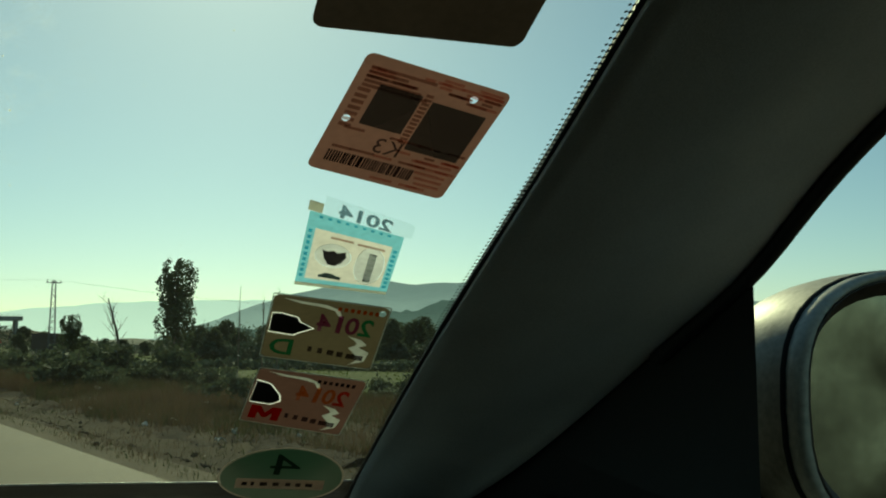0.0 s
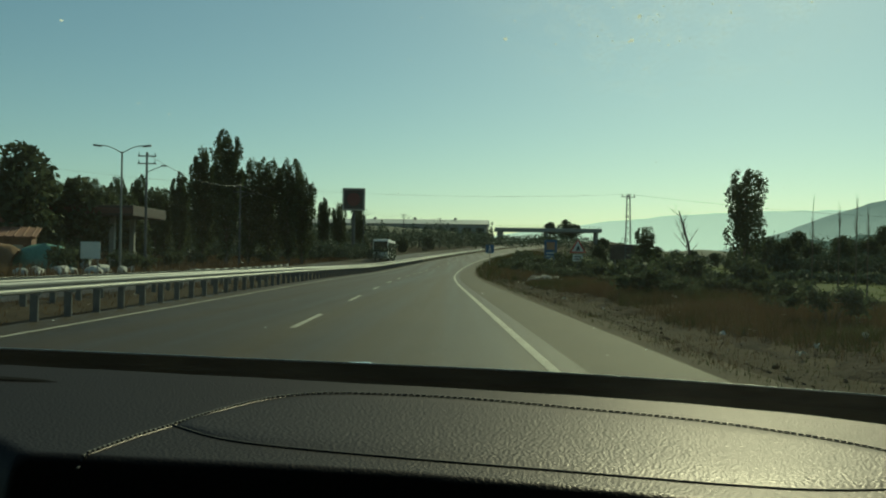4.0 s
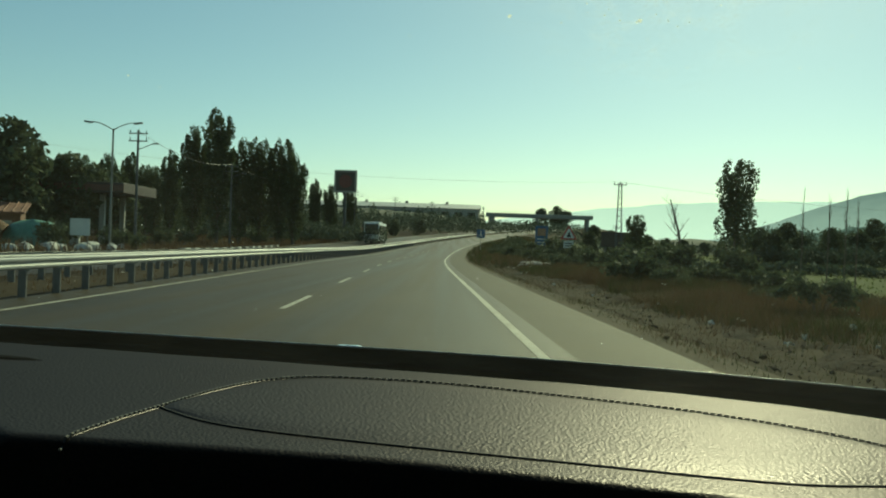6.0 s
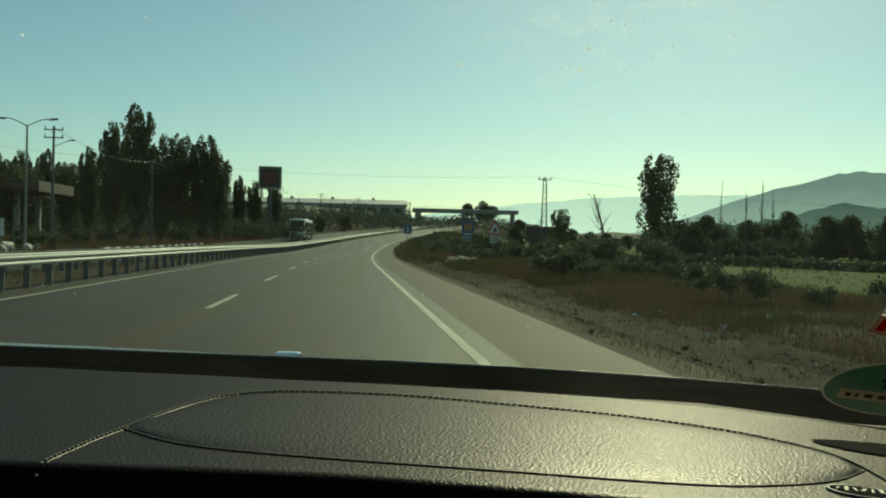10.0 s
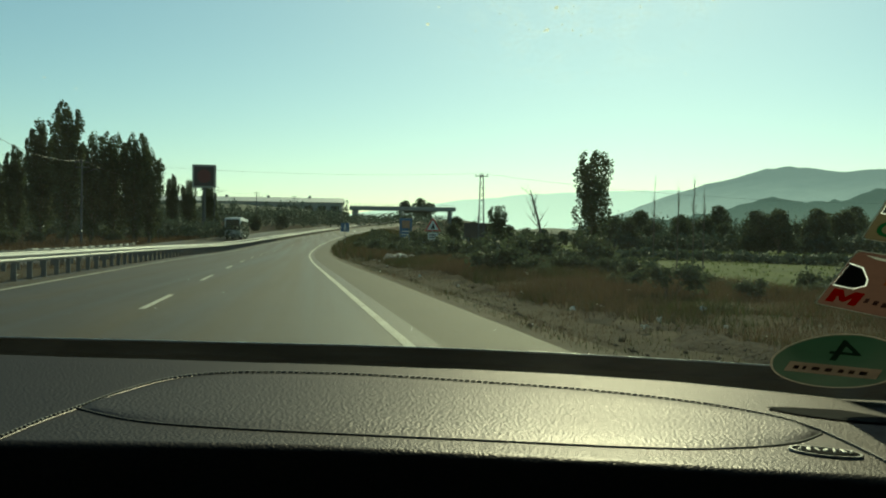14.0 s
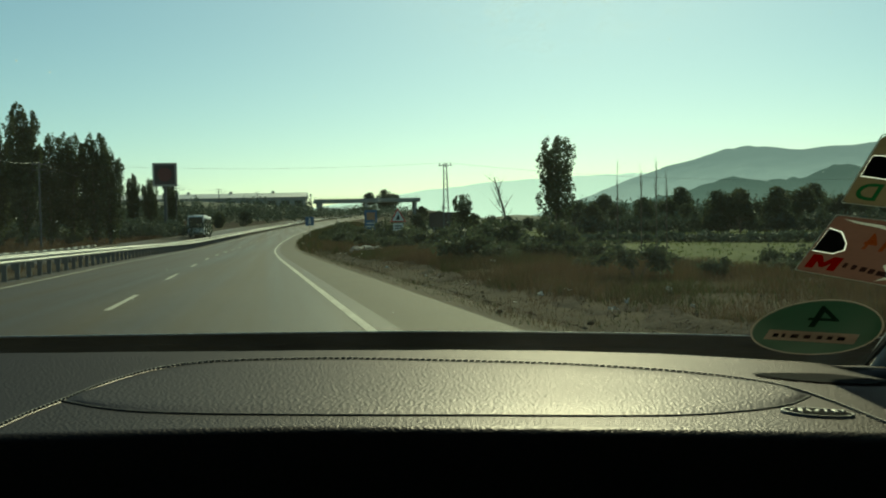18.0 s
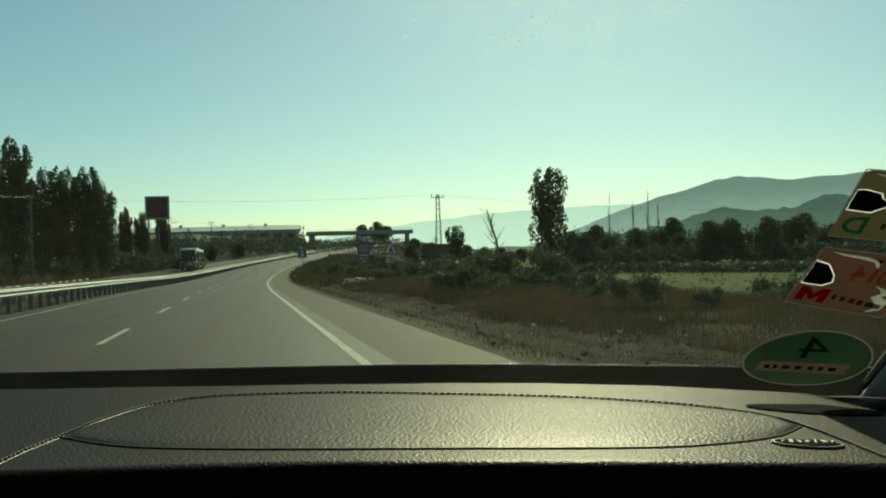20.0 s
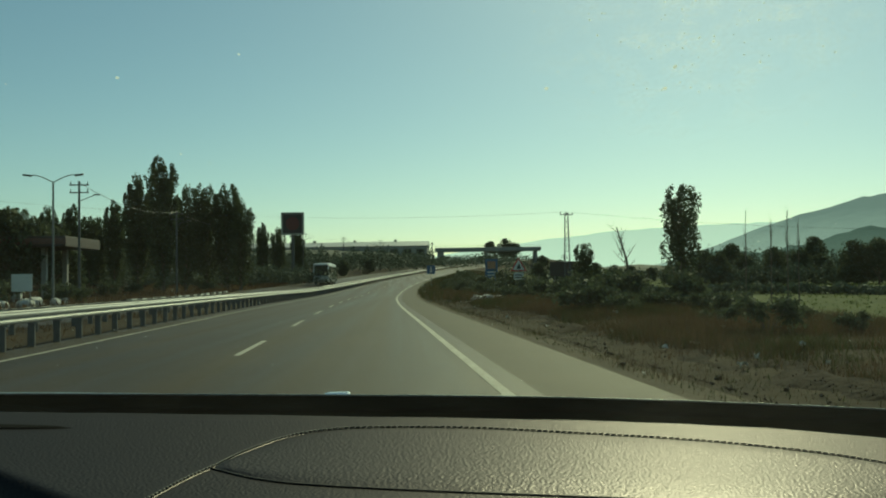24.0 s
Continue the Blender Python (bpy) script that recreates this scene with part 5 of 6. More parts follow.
for v, side, lab in ((-6.75, 1, "galvanised guard rail on closely set steel posts"), (-8.5, -1, "second galvanised guard rail along the median")):
    g = thing("guard_rail", (0, 0, 0), lab, "guard rail", "median guard rails")
    g.matrix_basis = Matrix()
    rail_strip(v, 13, 420, 0.60, "rail", g, side)
    bm = BM()
    box(bm, (0, 0, 0.19 if side > 0 else 0.13), (0.14, 0.06, 0.74 if side > 0 else 0.60), 0.008)
    post = part("post", bm, STEEL_DARK, g)
    bm = BM()
    box(bm, (0, 0, 0.52), (0.10, 0.08, 0.12), 0.01)
    block = part("spacer", bm, GALV, g)
    y, first = 14.5, True
    while y < (250 if side > 0 else 160):
        base = (road_x(y) + v - side * 0.11, y, road_z(y))
        a = post if first else new("post", post.data)
        b = block if first else new("spacer", block.data)
        for o, q in ((a, 0), (b, side * 0.075)):
            o.parent = g
            o.matrix_basis = pose(base[0] + q, base[1], base[2])
        first = False
        y += 1.5 if y < 150 else 3.0


# ---- lattice mast, poles, cables ----
def lattice(name, at, h, w0, w1, label):
    t = thing(name, at, label, "power pole", "power poles")
    for sx, sy in ((-1, -1), (1, -1), (1, 1), (-1, 1)):
        bm = BM()
        rod(bm, (sx * w0 / 2, sy * w0 / 2, -0.3), (sx * w1 / 2, sy * w1 / 2, h), 0.045, 0.035, 5)
        part("leg", bm, STEEL_DARK, t)
    n = int(h / 0.75)
    for k in range(n):
        z0, z1 = h * k / n, h * (k + 1) / n
        a0, a1 = w0 + (w1 - w0) * k / n, w0 + (w1 - w0) * (k + 1) / n
        bm = BM()
        for i, (s0, s1) in enumerate((((-1, -1), (1, -1)), ((1, -1), (1, 1)), ((1, 1), (-1, 1)), ((-1, 1), (-1, -1)))):
            if k % 2:
                s0, s1 = s1, s0
            rod(bm, (s0[0] * a0 / 2, s0[1] * a0 / 2, z0), (s1[0] * a1 / 2, s1[1] * a1 / 2, z1), 0.02, 0.02, 4)
        part("bracing", bm, STEEL_DARK, t)
    bm = BM()
    box(bm, (0, 0, h - 0.25), (1.7, 0.08, 0.10), 0.01)
    part("crossarm", bm, STEEL_DARK, t)
    for u in (-0.75, 0.0, 0.75):
        bm = BM()
        rod(bm, (u, 0, h - 0.2), (u, 0, h + 0.15), 0.05, 0.03, 8)
        part("insulator", bm, DARKGLASS, t)
    return t


def cable(a, b, sag, label, r=0.012):
    pts = [Vector(a).lerp(Vector(b), k / 24) - Vector((0, 0, sag * 4 * (k / 24) * (1 - k / 24))) for k in range(25)]
    bm = BM()
    for p, q in zip(pts, pts[1:]):
        rod(bm, p, q, r, r, 5)
    return tagged(obj("cable", bm, BLACK), label, "cable", "cables")


mx, my, mz = at_az(10.2, 118)
lattice("lattice_mast", (mx, my, mz), 10.5, 0.85, 0.36, "dark steel lattice power mast standing in dry grass")
mx2, my2, mz2 = at_az(-33, 118)
lattice("lattice_mast", (mx2, my2, mz2), 12.5, 0.85, 0.36, "dark steel lattice power mast beyond the road")
cable((mx, my, mz + 10.6), (mx2, my2, mz2 + 12.6), 2.2, "thin sagging power cable over the road", 0.010)
mx3, my3, mz3 = at_az(44, 150)
cable((mx, my, mz + 10.6), (mx3, my3, mz3 + 9), 2.0, "thin power cable running off over the field", 0.012)


def street_pole(at, h, label, arm=True):
    t = thing("utility_pole", at, label, "utility pole", "roadside poles")
    bm = BM()
    rod(bm, (0, 0, -0.3), (0, 0, h), 0.13, 0.08, 9)
    part("pole", bm, STEEL_DARK, t)
    for z in (h - 0.3, h - 0.9):
        bm = BM()
        box(bm, (0, 0, z), (1.5, 0.09, 0.09), 0.01)
        part("crossarm", bm, STEEL_DARK, t)
        for u in (-0.65, 0.65):
            bm = BM()
            rod(bm, (u, 0, z + 0.05), (u, 0, z + 0.28), 0.04, 0.03, 6)
            part("insulator", bm, DARKGLASS, t)
    if arm:
        bm = BM()
        rod(bm, (0, 0, h - 1.6), (1.2, 0, h - 1.1), 0.03, 0.03, 6)
        box(bm, (1.4, 0, h - 1.08), (0.5, 0.2, 0.1), 0.03)
        part("lamp_arm", bm, STEEL_DARK, t)
    return t


pole_at = []
for v, y, h in ((-23.5, 74, 9.5), (-24, 106, 9.5), (-25, 150, 10), (-25, 195, 10), (-26, 245, 10), (-27, 300, 10)):
    p = on_land(v, y)
    pole_at.append(p + Vector((0, 0, h - 0.1)))
    street_pole(p, h, "dark street-side pole with crossarms and lamp")
for a, b in zip(pole_at, pole_at[1:]):
    cable(a, b, 0.9, "thin cable slung between the poles", 0.018)
x, y, z = at_az(10.0, 260)
street_pole((x, y, z), 8.0, "thin dark pole on the rise", False)

# dead leaning tree
x, y, z = at_az(14.2, 62)
t = thing("dead_tree", (x, y, z), "bare leaning dead tree with thin twigs", "tree")
bm = BM()
rod(bm, (0, 0, -0.3), (-0.5, 0, 3.4), 0.12, 0.08, 7)
rod(bm, (-0.5, 0, 3.4), (-1.1, 0.1, 5.6), 0.08, 0.035, 6)
part("trunk", bm, BARK, t)
rb = random.Random(8)
for k in range(14):
    f = rb.uniform(0.45, 1)
    q = Vector((-1.1 * f, 0.1 * f, 5.6 * f))
    bm = BM()
    e = q + Vector((rb.uniform(-0.9, 0.7), rb.uniform(-0.5, 0.5), rb.uniform(0.5, 1.5)))
    rod(bm, q, e, 0.025, 0.006, 5)
    rod(bm, q.lerp(e, 0.5), q.lerp(e, 0.5) + Vector((rb.uniform(-0.4, 0.4), 0, 0.5)), 0.012, 0.004, 4)
    part("twig", bm, BARK, t)

# a few thin bare poplars at the edge of the meadow
for k, (az, d, h) in enumerate(((20.6, 86, 7.6), (22.0, 88, 7.2), (22.9, 85, 7.8), (23.5, 89, 6.8))):
    x, y, z = at_az(az, d)
    t = thing("bare_tree", (x, y, z), "thin almost leafless young poplar in the meadow", "tree", "bare poplars")
    bm = BM()
    rod(bm, (0, 0, -0.2), (0.1, 0, h), 0.08, 0.02, 6)
    part("trunk", bm, BARK, t)
    for j in range(26):
        f = rb.uniform(0.3, 0.97)
        a = rb.uniform(0, 6.28)
        bm = BM()
        rod(bm, (0.1 * f, 0, h * f), (0.1 * f + 0.42 * math.cos(a) * (1.25 - f), 0.42 * math.sin(a) * (1.25 - f), h * f + rb.uniform(0.7, 1.5)), 0.02, 0.005, 4)
        part("twig", bm, BARK, t)

# ---- signs ----
SIGN_RED = mat("faded red sign paint", (0.35, 0.03, 0.025), 0.45, 0, 0.1, 20, 2)
SIGN_WHITE = mat("sign white", (0.6, 0.6, 0.56), 0.45, 0, 0.1, 20, 2)
SIGN_BLUE = mat("sign blue", (0.03, 0.09, 0.20), 0.4, 0, 0.15, 20, 2)
SIGN_BLACK = mat("sign black", (0.02, 0.02, 0.02), 0.5, 0, 0.1, 20, 2)
BOARD = mat("weathered brown panel", (0.055, 0.035, 0.03), 0.6, 0, 0.25, 3, 0.6)


def flat_poly(name, pts, y, material, parent, thick=0.012):
    bm = BM()
    a = [bm.verts.new((px, y, pz)) for px, pz in pts]
    b = [bm.verts.new((px, y + thick, pz)) for px, pz in pts]
    bm.faces.new(a)
    bm.faces.new(b[::-1])
    for i in range(len(pts)):
        k = (i + 1) % len(pts)
        bm.faces.new((a[i], b[i], b[k], a[k]))
    return part(name, bm, material, parent)


p = on_land(9.5, 62)
t = thing("warning_sign", p, "red-bordered triangular warning sign with a small plate below", "road sign", "road signs")
bm = BM()
rod(bm, (0, 0.03, -0.3), (0, 0.03, 2.6), 0.035, 0.035, 9)
part("post", bm, POST, t)
flat_poly("border", [(-0.55, 1.75), (0.55, 1.75), (0, 2.70)], 0.0, SIGN_RED, t)
flat_poly("face", [(-0.39, 1.84), (0.39, 1.84), (0, 2.52)], -0.006, SIGN_WHITE, t, 0.006)
flat_poly("symbol", [(-0.16, 1.90), (0.16, 1.90), (0.10, 2.12), (0.03, 2.28), (-0.05, 2.12)], -0.010, SIGN_BLACK, t, 0.004)
flat_poly("plate", [(-0.33, 1.18), (0.33, 1.18), (0.33, 1.64), (-0.33, 1.64)], 0.0, SIGN_WHITE, t)
for k in range(2):
    flat_poly("text_bar", [(-0.24, 1.28 + 0.17 * k), (0.24, 1.28 + 0.17 * k), (0.24, 1.36 + 0.17 * k), (-0.24, 1.36 + 0.17 * k)], -0.006, SIGN_BLACK, t, 0.005)

p = on_land(12, 112)
t = thing("information_sign", p, "tall blue roadside information board with a picture panel", "road sign", "road signs")
for u in (-0.4, 0.4):
    bm = BM()
    rod(bm, (u, 0.05, -0.3), (u, 0.05, 3.6), 0.04, 0.04, 8)
    part("post", bm, POST, t)
flat_poly("board", [(-0.75, 0.7), (0.75, 0.7), (0.75, 3.8), (-0.75, 3.8)], 0, SIGN_BLUE, t, 0.03)
flat_poly("picture", [(-0.5, 2.6), (0.5, 2.6), (0.5, 3.5), (-0.5, 3.5)], -0.006, mat("faded picture", (0.32, 0.18, 0.10), 0.5, 0, 0.4, 6, 3), t, 0.005)
for k in range(4):
    flat_poly("text_bar", [(-0.5, 1.0 + 0.38 * k), (0.5, 1.0 + 0.38 * k), (0.5, 1.14 + 0.38 * k), (-0.5, 1.14 + 0.38 * k)], -0.006, SIGN_WHITE, t, 0.005)

p = on_land(4.6, 125)
t = thing("square_sign", p, "dark blue square road sign on a steel post", "road sign", "road signs")
bm = BM()
rod(bm, (0, 0.03, -0.3), (0, 0.03, 2.9), 0.04, 0.04, 8)
part("post", bm, POST, t)
flat_poly("face", [(-0.55, 1.8), (0.55, 1.8), (0.55, 2.95), (-0.55, 2.95)], 0, SIGN_BLUE, t, 0.02)
flat_poly("symbol", [(-0.18, 2.0), (-0.04, 2.0), (0.0, 2.75), (0.04, 2.0), (0.18, 2.0), (0.06, 2.8), (-0.06, 2.8)], -0.006, SIGN_WHITE, t, 0.005)

p = on_land(26, 150)
t = thing("billboard", p, "dark billboard on two posts in the field, seen from behind", "billboard")
for u in (-1.8, 1.8):
    bm = BM()
    box(bm, (u, 0.2, 1.6), (0.18, 0.18, 4.0), 0.02)
    part("post", bm, POST, t)
bm = BM()
box(bm, (0, 0, 3.9), (5.2, 0.15, 2.4), 0.03)
part("panel", bm, BOARD, t)

p = on_land(-22.3, 172)
t = thing("pole_sign", p, "dark square sign with a red disc on a tall pole", "sign")
bm = BM()
rod(bm, (0, 0.2, -0.3), (0, 0.2, 9.4), 0.33, 0.26, 14)
part("pole", bm, STEEL_DARK, t)
bm = BM()
box(bm, (0, 0, 11.0), (4.2, 0.5, 4.2), 0.12)
part("sign_box", bm, CONCRETE, t, "pale grey sign frame")
bm = BM()
box(bm, (0, -0.26, 11.0), (3.5, 0.06, 3.5), 0.02)
part("face", bm, BOARD, t)
bm = BM()
rod(bm, (0, -0.33, 11.0), (0, -0.28, 11.0), 1.25, 1.15, 28)
part("disc", bm, mat("faded red disc", (0.12, 0.02, 0.018), 0.5, 0, 0.2, 4, 1), t)

# ---- overpass ----
oy = 405.0
ox, oz = road_x(oy), road_z(oy)
t = thing("overpass", (ox, oy, oz), "plain concrete road bridge over both carriageways", "bridge")
bm = BM()
box(bm, (-8, 0, 5.6), (46, 9, 1.1), 0.08)
part("deck", bm, CONCRETE, t)
bm = BM()
box(bm, (-8, -4.4, 6.4), (46, 0.25, 0.6), 0.04)
part("parapet", bm, CONCRETE, t)
for u in (-8.7, 13.0, -28.5):
    bm = BM()
    box(bm, (u, 0, 2.3), (1.1 if u > -20 else 2.5, 7, 5.6), 0.1)
    part("pier", bm, CONCRETE, t)
bm = BM()
for k in range(23):
    rod(bm, (-30.5 + 2 * k, -4.4, 6.6), (-30.5 + 2 * k, -4.4, 7.5), 0.04, 0.04, 5)
rod(bm, (-31, -4.4, 7.5), (15, -4.4, 7.5), 0.04, 0.04, 5)
part("railing", bm, STEEL_DARK, t)


def mound(name, v0, v1, y0, y1, h, label, seed):
    rows = []
    for j in range(25):
        y = y0 + (y1 - y0) * j / 24
        row = []
        for i in range(25):
            v = v0 + (v1 - v0) * i / 24
            e = math.sin(math.pi * i / 24) ** 0.55 * math.sin(math.pi * j / 24) ** 0.6
            row.append((road_x(y) + v, y, land(v, y) - 0.4 + h * e * (1 + 0.15 * noise.noise((v * 0.06, y * 0.05, seed)))))
        rows.append(row)
    return tagged(grid(name, rows, HILL), label, "embankment", kind="structure")


mound("embankment", -120, -27, 330, 440, 6.5, "scrub-covered embankment carrying the bridge road", 1)
mound("embankment", 17, 110, 350, 440, 6.0, "scrub-covered embankment beyond the curve", 2)

# ---- buildings ----
ROOF_LIGHT = mat("pale sheet roofing", (0.42, 0.42, 0.38), 0.45, 0.3, 0.12, 2, 0.2)
WALL_PALE = mat("weathered render", (0.36, 0.32, 0.25), 0.85, 0, 0.2, 2, 0.3, 0.01, 5)
ROOF_RED = mat("clay roof tiles", (0.16, 0.07, 0.045), 0.85, 0, 0.3, 6, 0.8, 0.03, 5)


def hall(at, rz, length, depth, h, label):
    t = thing("factory_hall", at, label, "building", "factory halls", rz)
    bm = BM()
    box(bm, (0, 0, h / 2 - 0.5), (length, depth, h), 0.03)
    part("wall", bm, CONCRETE, t)
    bm = BM()
    a = [bm.verts.new(q) for q in ((-length / 2 - 0.6, -depth / 2 - 0.6, h - 0.5), (length / 2 + 0.6, -depth / 2 - 0.6, h - 0.5), (length / 2 + 0.6, 0, h + 2.0), (-length / 2 - 0.6, 0, h + 2.0), (-length / 2 - 0.6, depth / 2 + 0.6, h - 0.5), (length / 2 + 0.6, depth / 2 + 0.6, h - 0.5))]
    for f in ((0, 1, 2, 3), (3, 2, 5, 4), (0, 3, 4), (1, 5, 2), (0, 4, 5, 1)):
        bm.faces.new([a[i] for i in f])
    part("roof", bm, ROOF_LIGHT, t)
    n = int(length / 6)
    for k in range(n):
        u = -length / 2 + (k + 0.5) * length / n
        bm = BM()
        box(bm, (u, -depth / 2 - 0.02, h * 0.55), (3.6, 0.12, h * 0.34), 0.02)
        part("window", bm, DARKGLASS, t)
    for k in range(4):
        bm = BM()
        box(bm, (-length / 2 + (k + 0.6) * length / 4.4, 0, h + 2.3), (1.2, 1.2, 1.2), 0.05)
        part("roof_vent", bm, CONCRETE, t)
    return t


x, y, z = at_az(-3.8, 440)
hall((x, y, z + 0.6), -4, 84, 24, 7.6, "long grey factory hall with a pale pitched roof")
x, y, z = at_az(-17.5, 380)
hall((x, y, z + 1.0), 4, 46, 20, 9.0, "low grey factory hall behind the trees")

# filling station canopy
x, y, z = at_az(-23.6, 92)
t = thing("station_canopy", (x, y, z), "dark flat filling station canopy on columns", "canopy")
bm = BM()
box(bm, (0, 0, 5.1), (17, 9, 0.9), 0.05)
part("roof", bm, BOARD, t)
bm = BM()
box(bm, (0, -4.55, 5.1), (17.1, 0.08, 0.5), 0.01)
part("fascia", bm, mat("dull red fascia", (0.10, 0.04, 0.03), 0.5, 0, 0.2, 2, 0.5), t)
for u, w in ((-6, -2.5), (6, -2.5), (-6, 2.5), (6, 2.5)):
    bm = BM()
    box(bm, (u, w, 2.2), (0.45, 0.45, 5.0), 0.04)
    part("column", bm, CONCRETE, t)
for u in (-3, 3):
    bm = BM()
    box(bm, (u, -1, 0.8), (0.9, 0.5, 1.7), 0.05)
    part("pump", bm, WHITE, t)


def house(at, rz, label):
    t = thing("house", at, label, "house", "", rz)
    bm = BM()
    box(bm, (0, 0, 1.7), (9, 7, 4.2), 0.03)
    part("wall", bm, WALL_PALE, t)
    bm = BM()
    a = [bm.verts.new(q) for q in ((-5, -4, 3.7), (5, -4, 3.7), (3, 0, 6.0), (-3, 0, 6.0), (-5, 4, 3.7), (5, 4, 3.7))]
    for f in ((0, 1, 2, 3), (3, 2, 5, 4), (0, 3, 4), (1, 5, 2), (0, 4, 5, 1)):
        bm.faces.new([a[i] for i in f])
    part("roof", bm, ROOF_RED, t)
    for u in (-2.8, 0.2, 2.8):
        bm = BM()
        box(bm, (u, -3.52, 2.0), (1.2, 0.1, 1.3), 0.02)
        w = part("window", bm, DARKGLASS, t)
        bm = BM()
        box(bm, (u, -3.60, 1.30), (1.4, 0.22, 0.08), 0.01)
        part("sill", bm, CONCRETE, w)
    bm = BM()
    box(bm, (1.8, 0.6, 5.9), (0.6, 0.6, 1.6), 0.03)
    part("chimney", bm, ROOF_RED, t)
    return t


x, y, z = at_az(-29.5, 84)
house((x, y, z), 18, "small rendered house with a red tiled roof")

# covered hay stacks and pale boulders beside the far carriageway
TARP = mat("green tarpaulin", (0.10, 0.22, 0.16), 0.45, 0, 0.2, 4, 1, 0.03, 3)
HAY = mat("old hay", (0.16, 0.09, 0.045), 0.95, 0, 0.3, 8, 1, 0.06, 9)
for az, d, m, lab in ((-26.8, 70, HAY, "brown weathered hay stack"), (-24.2, 70, TARP, "hay stack under a green and white tarpaulin")):
    x, y, z = at_az(az, d)
    rows = []
    for j in range(13):
        q = math.pi * j / 12
        rows.append([(x - 1.7 + 3.4 * i / 10, y - 1.3 * math.cos(q), z - 0.1 + 2.0 * math.sin(q) ** 0.7 * (1 + 0.12 * noise.noise((i * 0.7, j * 0.6, az))) * (0.75 + 0.25 * math.sin(math.pi * i / 10) ** 0.4)) for i in range(11)])
    tagged(grid("hay_stack", rows, m), lab, "hay stack", "hay stacks")


def stone(at, s, seed, label, group, material=None, cat="boulder", name="boulder"):
    bm = BM()
    bmesh.ops.create_icosphere(bm, subdivisions=2, radius=1)
    for v in bm.verts:
        v.co *= 1 + 0.3 * noise.noise(v.co * 1.3 + Vector((seed, 0, 0)))
        v.co.z *= 0.7
    ob = obj(name, bm, material or STONE)
    ob.matrix_basis = pose(*at, 0, 0, seed * 50) @ Matrix.Diagonal((s, s * 0.8, s, 1))
    return tagged(ob, label, cat, group)


for k in range(8):
    p = on_land(-22.3 - 0.4 * (k % 2), 50 + 2.6 * k)
    stone((p.x, p.y, p.z + 0.15), 0.45 + 0.12 * (k * 7 % 3), k, "pale boulder lined up along the road edge", "boulders")
rr = random.Random(33)
for k in range(14):
    p = on_land(5.6 + rr.gauss(0, 0.5), 47 + rr.gauss(0, 2.2))
    stone((p.x, p.y, p.z + 0.08), rr.uniform(0.12, 0.32), k + 60, "broken pale rubble dumped on the verge", "rubble", cat="rubble", name="rubble")
ra = random.Random(21)
for k in range(30):
    v, y = 3.3 + 5.0 * ra.random() ** 1.3, 9 + 38 * ra.random()
    p = on_land(v, y)
    stone((p.x, p.y, p.z + 0.02), ra.uniform(0.02, 0.05), k + 20, "small pale stone lying on the gravel verge", "verge stones", GRAVEL, cat="stone", name="stone")


# scraps of pale litter blown into the verge
LITTER = mat("sun-bleached paper and plastic", (0.52, 0.49, 0.42), 0.8, 0, 0.2, 30, 4)
rl = random.Random(57)
for k in range(24):
    y = 10 + 58 * rl.random() ** 1.3
    p = on_land(4.0 + abs(rl.gauss(0, 2.2)), y)
    n, m = 4, 3
    lx, ly = rl.uniform(0.03, 0.08), rl.uniform(0.02, 0.05)
    rows = [[(lx * (2 * i / n - 1), ly * (2 * j / m - 1), 0.05 + 0.035 * rl.uniform(-1, 1)) for i in range(n + 1)] for j in range(m + 1)]
    scrap = grid("litter", rows, LITTER, smooth=False, solid=0.003)
    scrap.matrix_basis = pose(p.x, p.y, p.z + 0.02, rl.uniform(-25, 25), rl.uniform(-25, 25), rl.uniform(0, 360))
    tagged(scrap, "crumpled pale scrap of litter in the roadside grass", "litter", "litter")


# ---- small things along both verges ----
p = on_land(-22.6, 66)
t = thing("street_lamp", p, "tall grey street lamp with twin curved arms", "street lamp")
bm = BM()
rod(bm, (0, 0, -0.3), (0, 0, 8.6), 0.10, 0.06, 10)
part("pole", bm, POST, t)
for sgn in (-1, 1):
    arc = [Vector((sgn * 1.5 * q, 0, 8.5 + 0.55 * math.sin(q * math.pi / 2))) for q in [k / 6 for k in range(7)]]
    bm = BM()
    for a, b in zip(arc, arc[1:]):
        rod(bm, a, b, 0.035, 0.035, 7)
    arm = part("arm", bm, POST, t)
    bm = BM()
    box(bm, (sgn * 1.78, 0, 9.03), (0.62, 0.24, 0.13), 0.05, Matrix.Rotation(-sgn * 0.12, 4, "Y"))
    part("lamp_head", bm, STEEL_DARK, arm)

p = on_land(-22.4, 60)
t = thing("notice_board", p, "blank white notice board on two thin legs", "sign")
for u in (-0.5, 0.5):
    bm = BM()
    rod(bm, (u, 0.03, -0.2), (u, 0.03, 1.9), 0.03, 0.03, 7)
    part("leg", bm, POST, t)
flat_poly("panel", [(-0.65, 1.0), (0.65, 1.0), (0.65, 2.1), (-0.65, 2.1)], -0.01, SIGN_WHITE, t, 0.03)

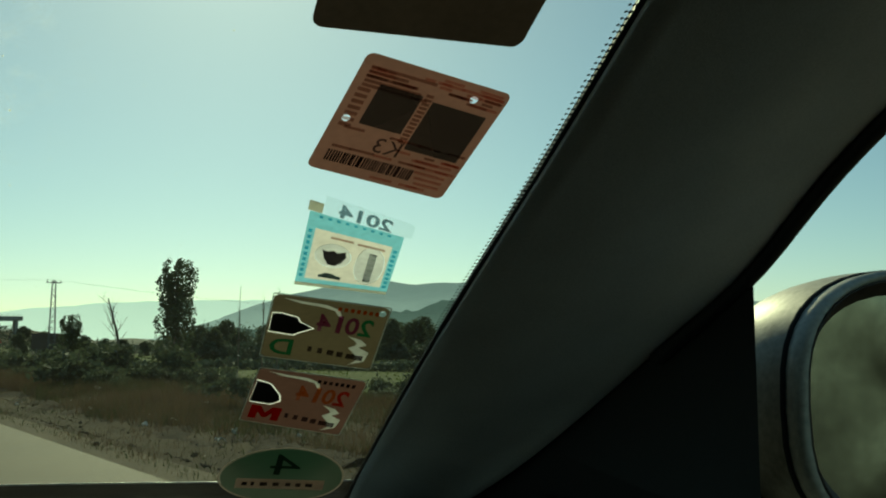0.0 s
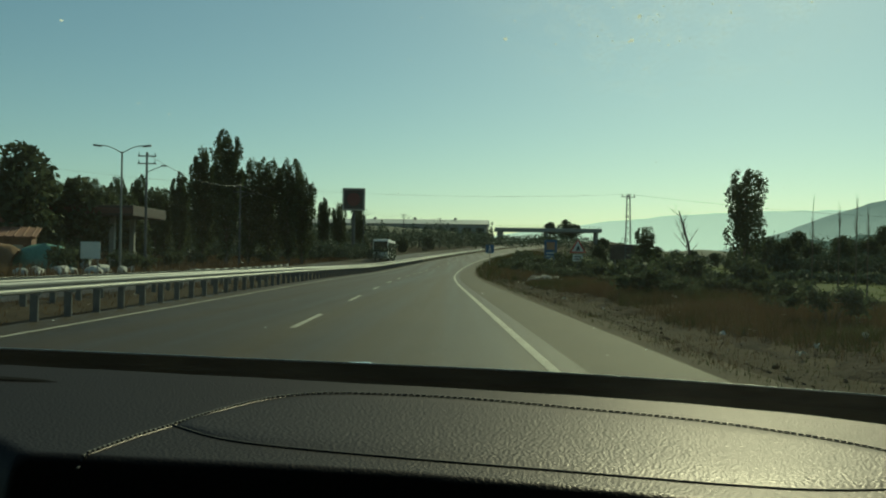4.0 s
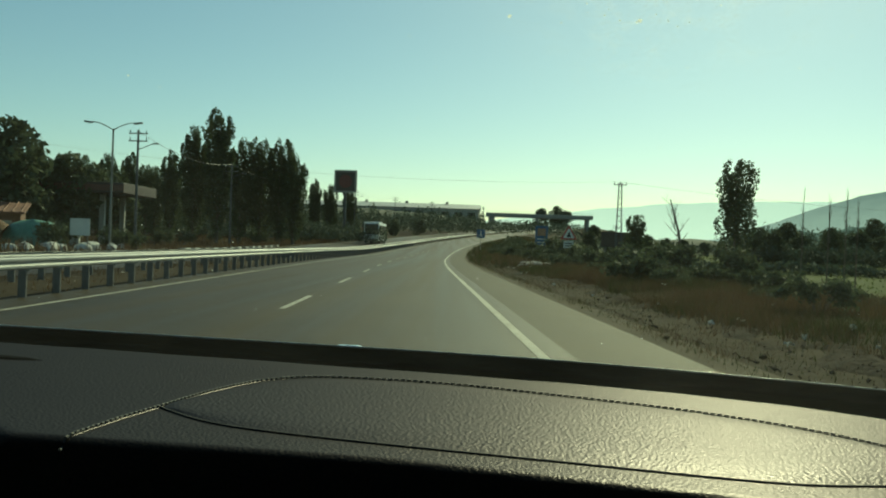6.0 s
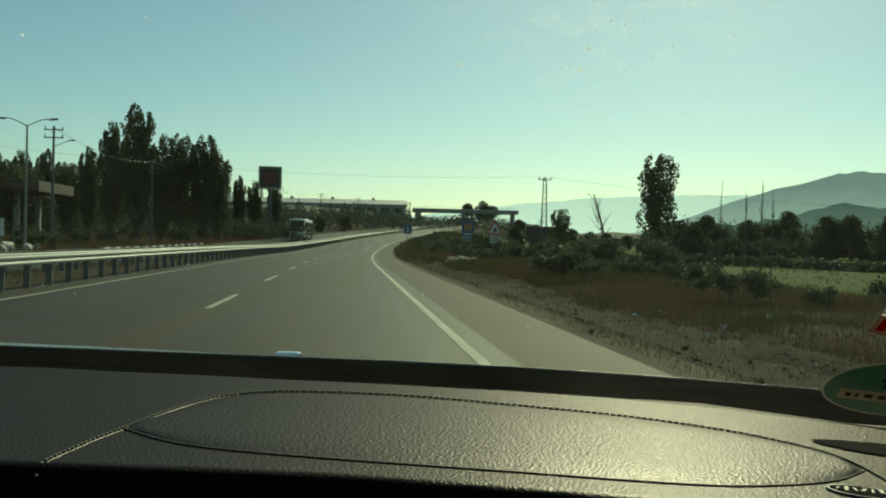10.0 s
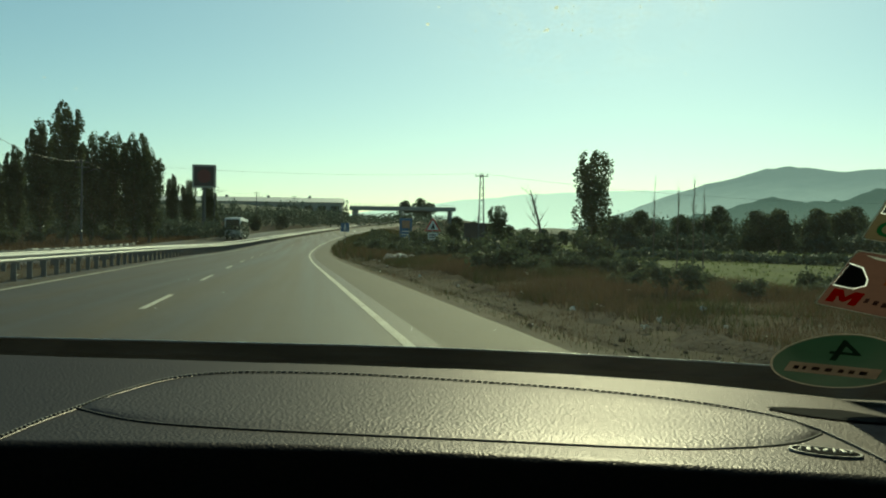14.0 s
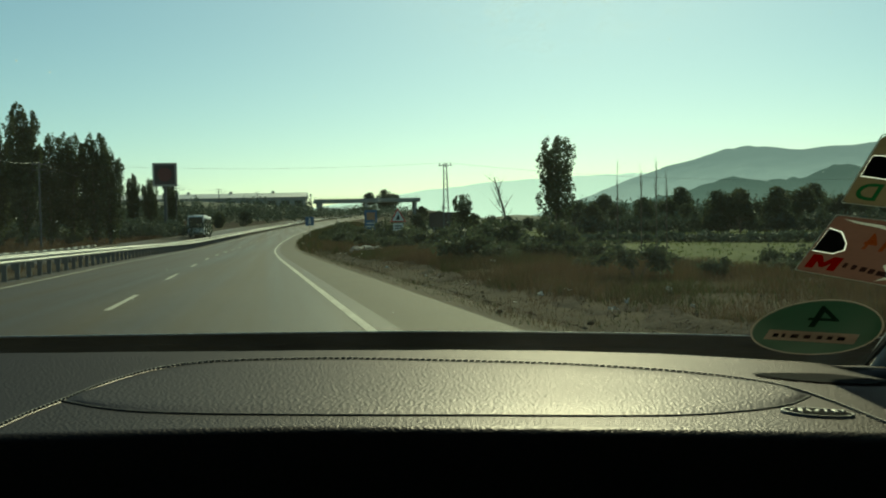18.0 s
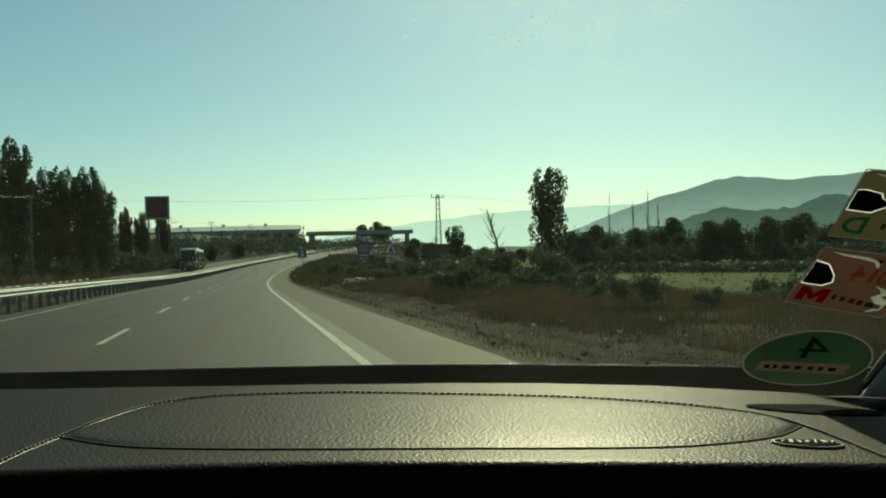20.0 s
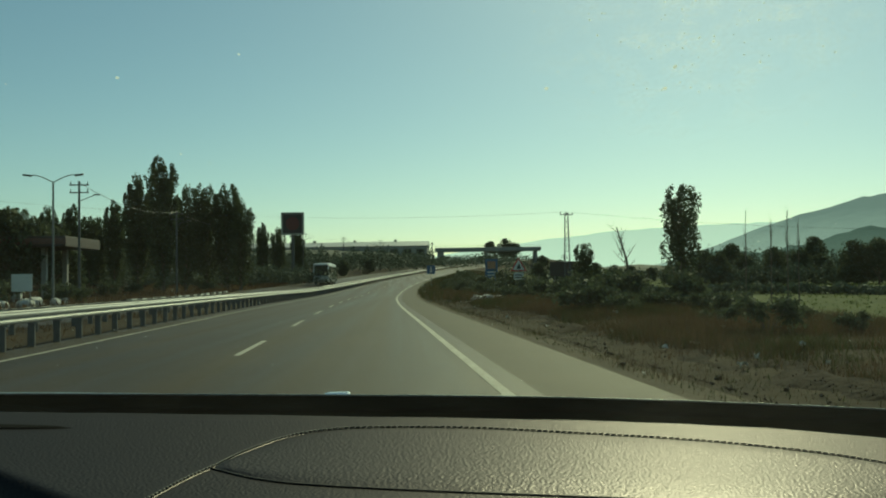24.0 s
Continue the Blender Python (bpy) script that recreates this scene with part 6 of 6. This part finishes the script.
BRICK = mat("rough red brick wall", (0.17, 0.085, 0.055), 0.9, 0, 0.4, 5, 0.7, 0.02, 9)
x, y, z = at_az(-27.2, 78)
t = thing("shed", (x, y, z), "low brick shed with a patched tiled roof and pale door", "shed", "", 20)
bm = BM()
box(bm, (0, 0, 1.2), (6.5, 4.2, 2.8), 0.03)
part("wall", bm, BRICK, t)
bm = BM()
box(bm, (0, -0.2, 2.85), (7.2, 5.2, 0.16), 0.03, Matrix.Rotation(0.16, 4, "X"))
roof = part("roof", bm, ROOF_RED, t)
for k in range(12):
    bm = BM()
    rod(bm, (-3.3 + 0.6 * k, -2.75, 2.52), (-3.3 + 0.6 * k, 2.35, 3.35), 0.08, 0.08, 6)
    part("tile_row", bm, ROOF_RED, roof)
for u, w, h, zc, m, nm in ((-1.4, 1.1, 0.9, 1.5, DARKGLASS, "window"), (2.2, 0.95, 1.9, 0.95, WALL_PALE, "door")):
    bm = BM()
    box(bm, (u, -2.12, zc), (w, 0.10, h), 0.02)
    part(nm, bm, m, t)

kerb = thing("kerb", (0, 0, 0), "low kerb painted in black and white blocks beside the forecourt", "kerb")
kerb.matrix_basis = Matrix()
for k in range(26):
    y = 78 + 1.55 * k
    p = on_land(-20.9, y)
    bm = BM()
    box(bm, (p.x, p.y, p.z + 0.06), (0.22, 1.5, 0.26), 0.02)
    part("kerb_block", bm, SIGN_WHITE if k % 2 else SIGN_BLACK, kerb)


# ---- coach on the opposite carriageway ----
def coach(at, rz):
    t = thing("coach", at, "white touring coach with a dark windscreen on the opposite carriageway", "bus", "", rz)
    bm = BM()
    box(bm, (0, 0, 1.95), (2.5, 11.5, 3.1), 0.22)
    part("body", bm, WHITE, t)
    bm = BM()
    box(bm, (0, -5.70, 2.35), (2.22, 0.16, 1.75), 0.07)
    part("windscreen", bm, DARKGLASS, t)
    bm = BM()
    box(bm, (0, -5.73, 0.62), (2.3, 0.16, 0.35), 0.06)
    part("bumper", bm, CONCRETE, t)
    for s in (-1, 1):
        for k in range(6):
            bm = BM()
            box(bm, (s * 1.245, -4.3 + 1.75 * k, 2.55), (0.05, 1.6, 0.95), 0.02)
            part("side_window", bm, DARKGLASS, t)
        bm = BM()
        box(bm, (s * 0.92, -5.76, 0.95), (0.42, 0.1, 0.2), 0.04)
        part("headlight", bm, CHROME, t)
        bm = BM()
        rod(bm, (s * 1.15, -5.6, 3.1), (s * 1.45, -5.95, 2.9), 0.03, 0.03, 6)
        box(bm, (s * 1.45, -5.97, 2.65), (0.2, 0.12, 0.42), 0.04)
        part("mirror", bm, BLACK, t)
        for yy in (-3.6, 3.2, 4.4):
            bm = BM()
            rod(bm, (s * 0.98, yy, 0.5), (s * 1.26, yy, 0.5), 0.5, 0.5, 20)
            w = part("wheel", bm, RUBBER, t)
            bm = BM()
            rod(bm, (s * 1.255, yy, 0.5), (s * 1.275, yy, 0.5), 0.27, 0.24, 14)
            part("rim", bm, GALV, w)
    bm = BM()
    box(bm, (0, 1.2, 3.58), (1.7, 3.2, 0.22), 0.08)
    part("air_unit", bm, WHITE, t)
    return t


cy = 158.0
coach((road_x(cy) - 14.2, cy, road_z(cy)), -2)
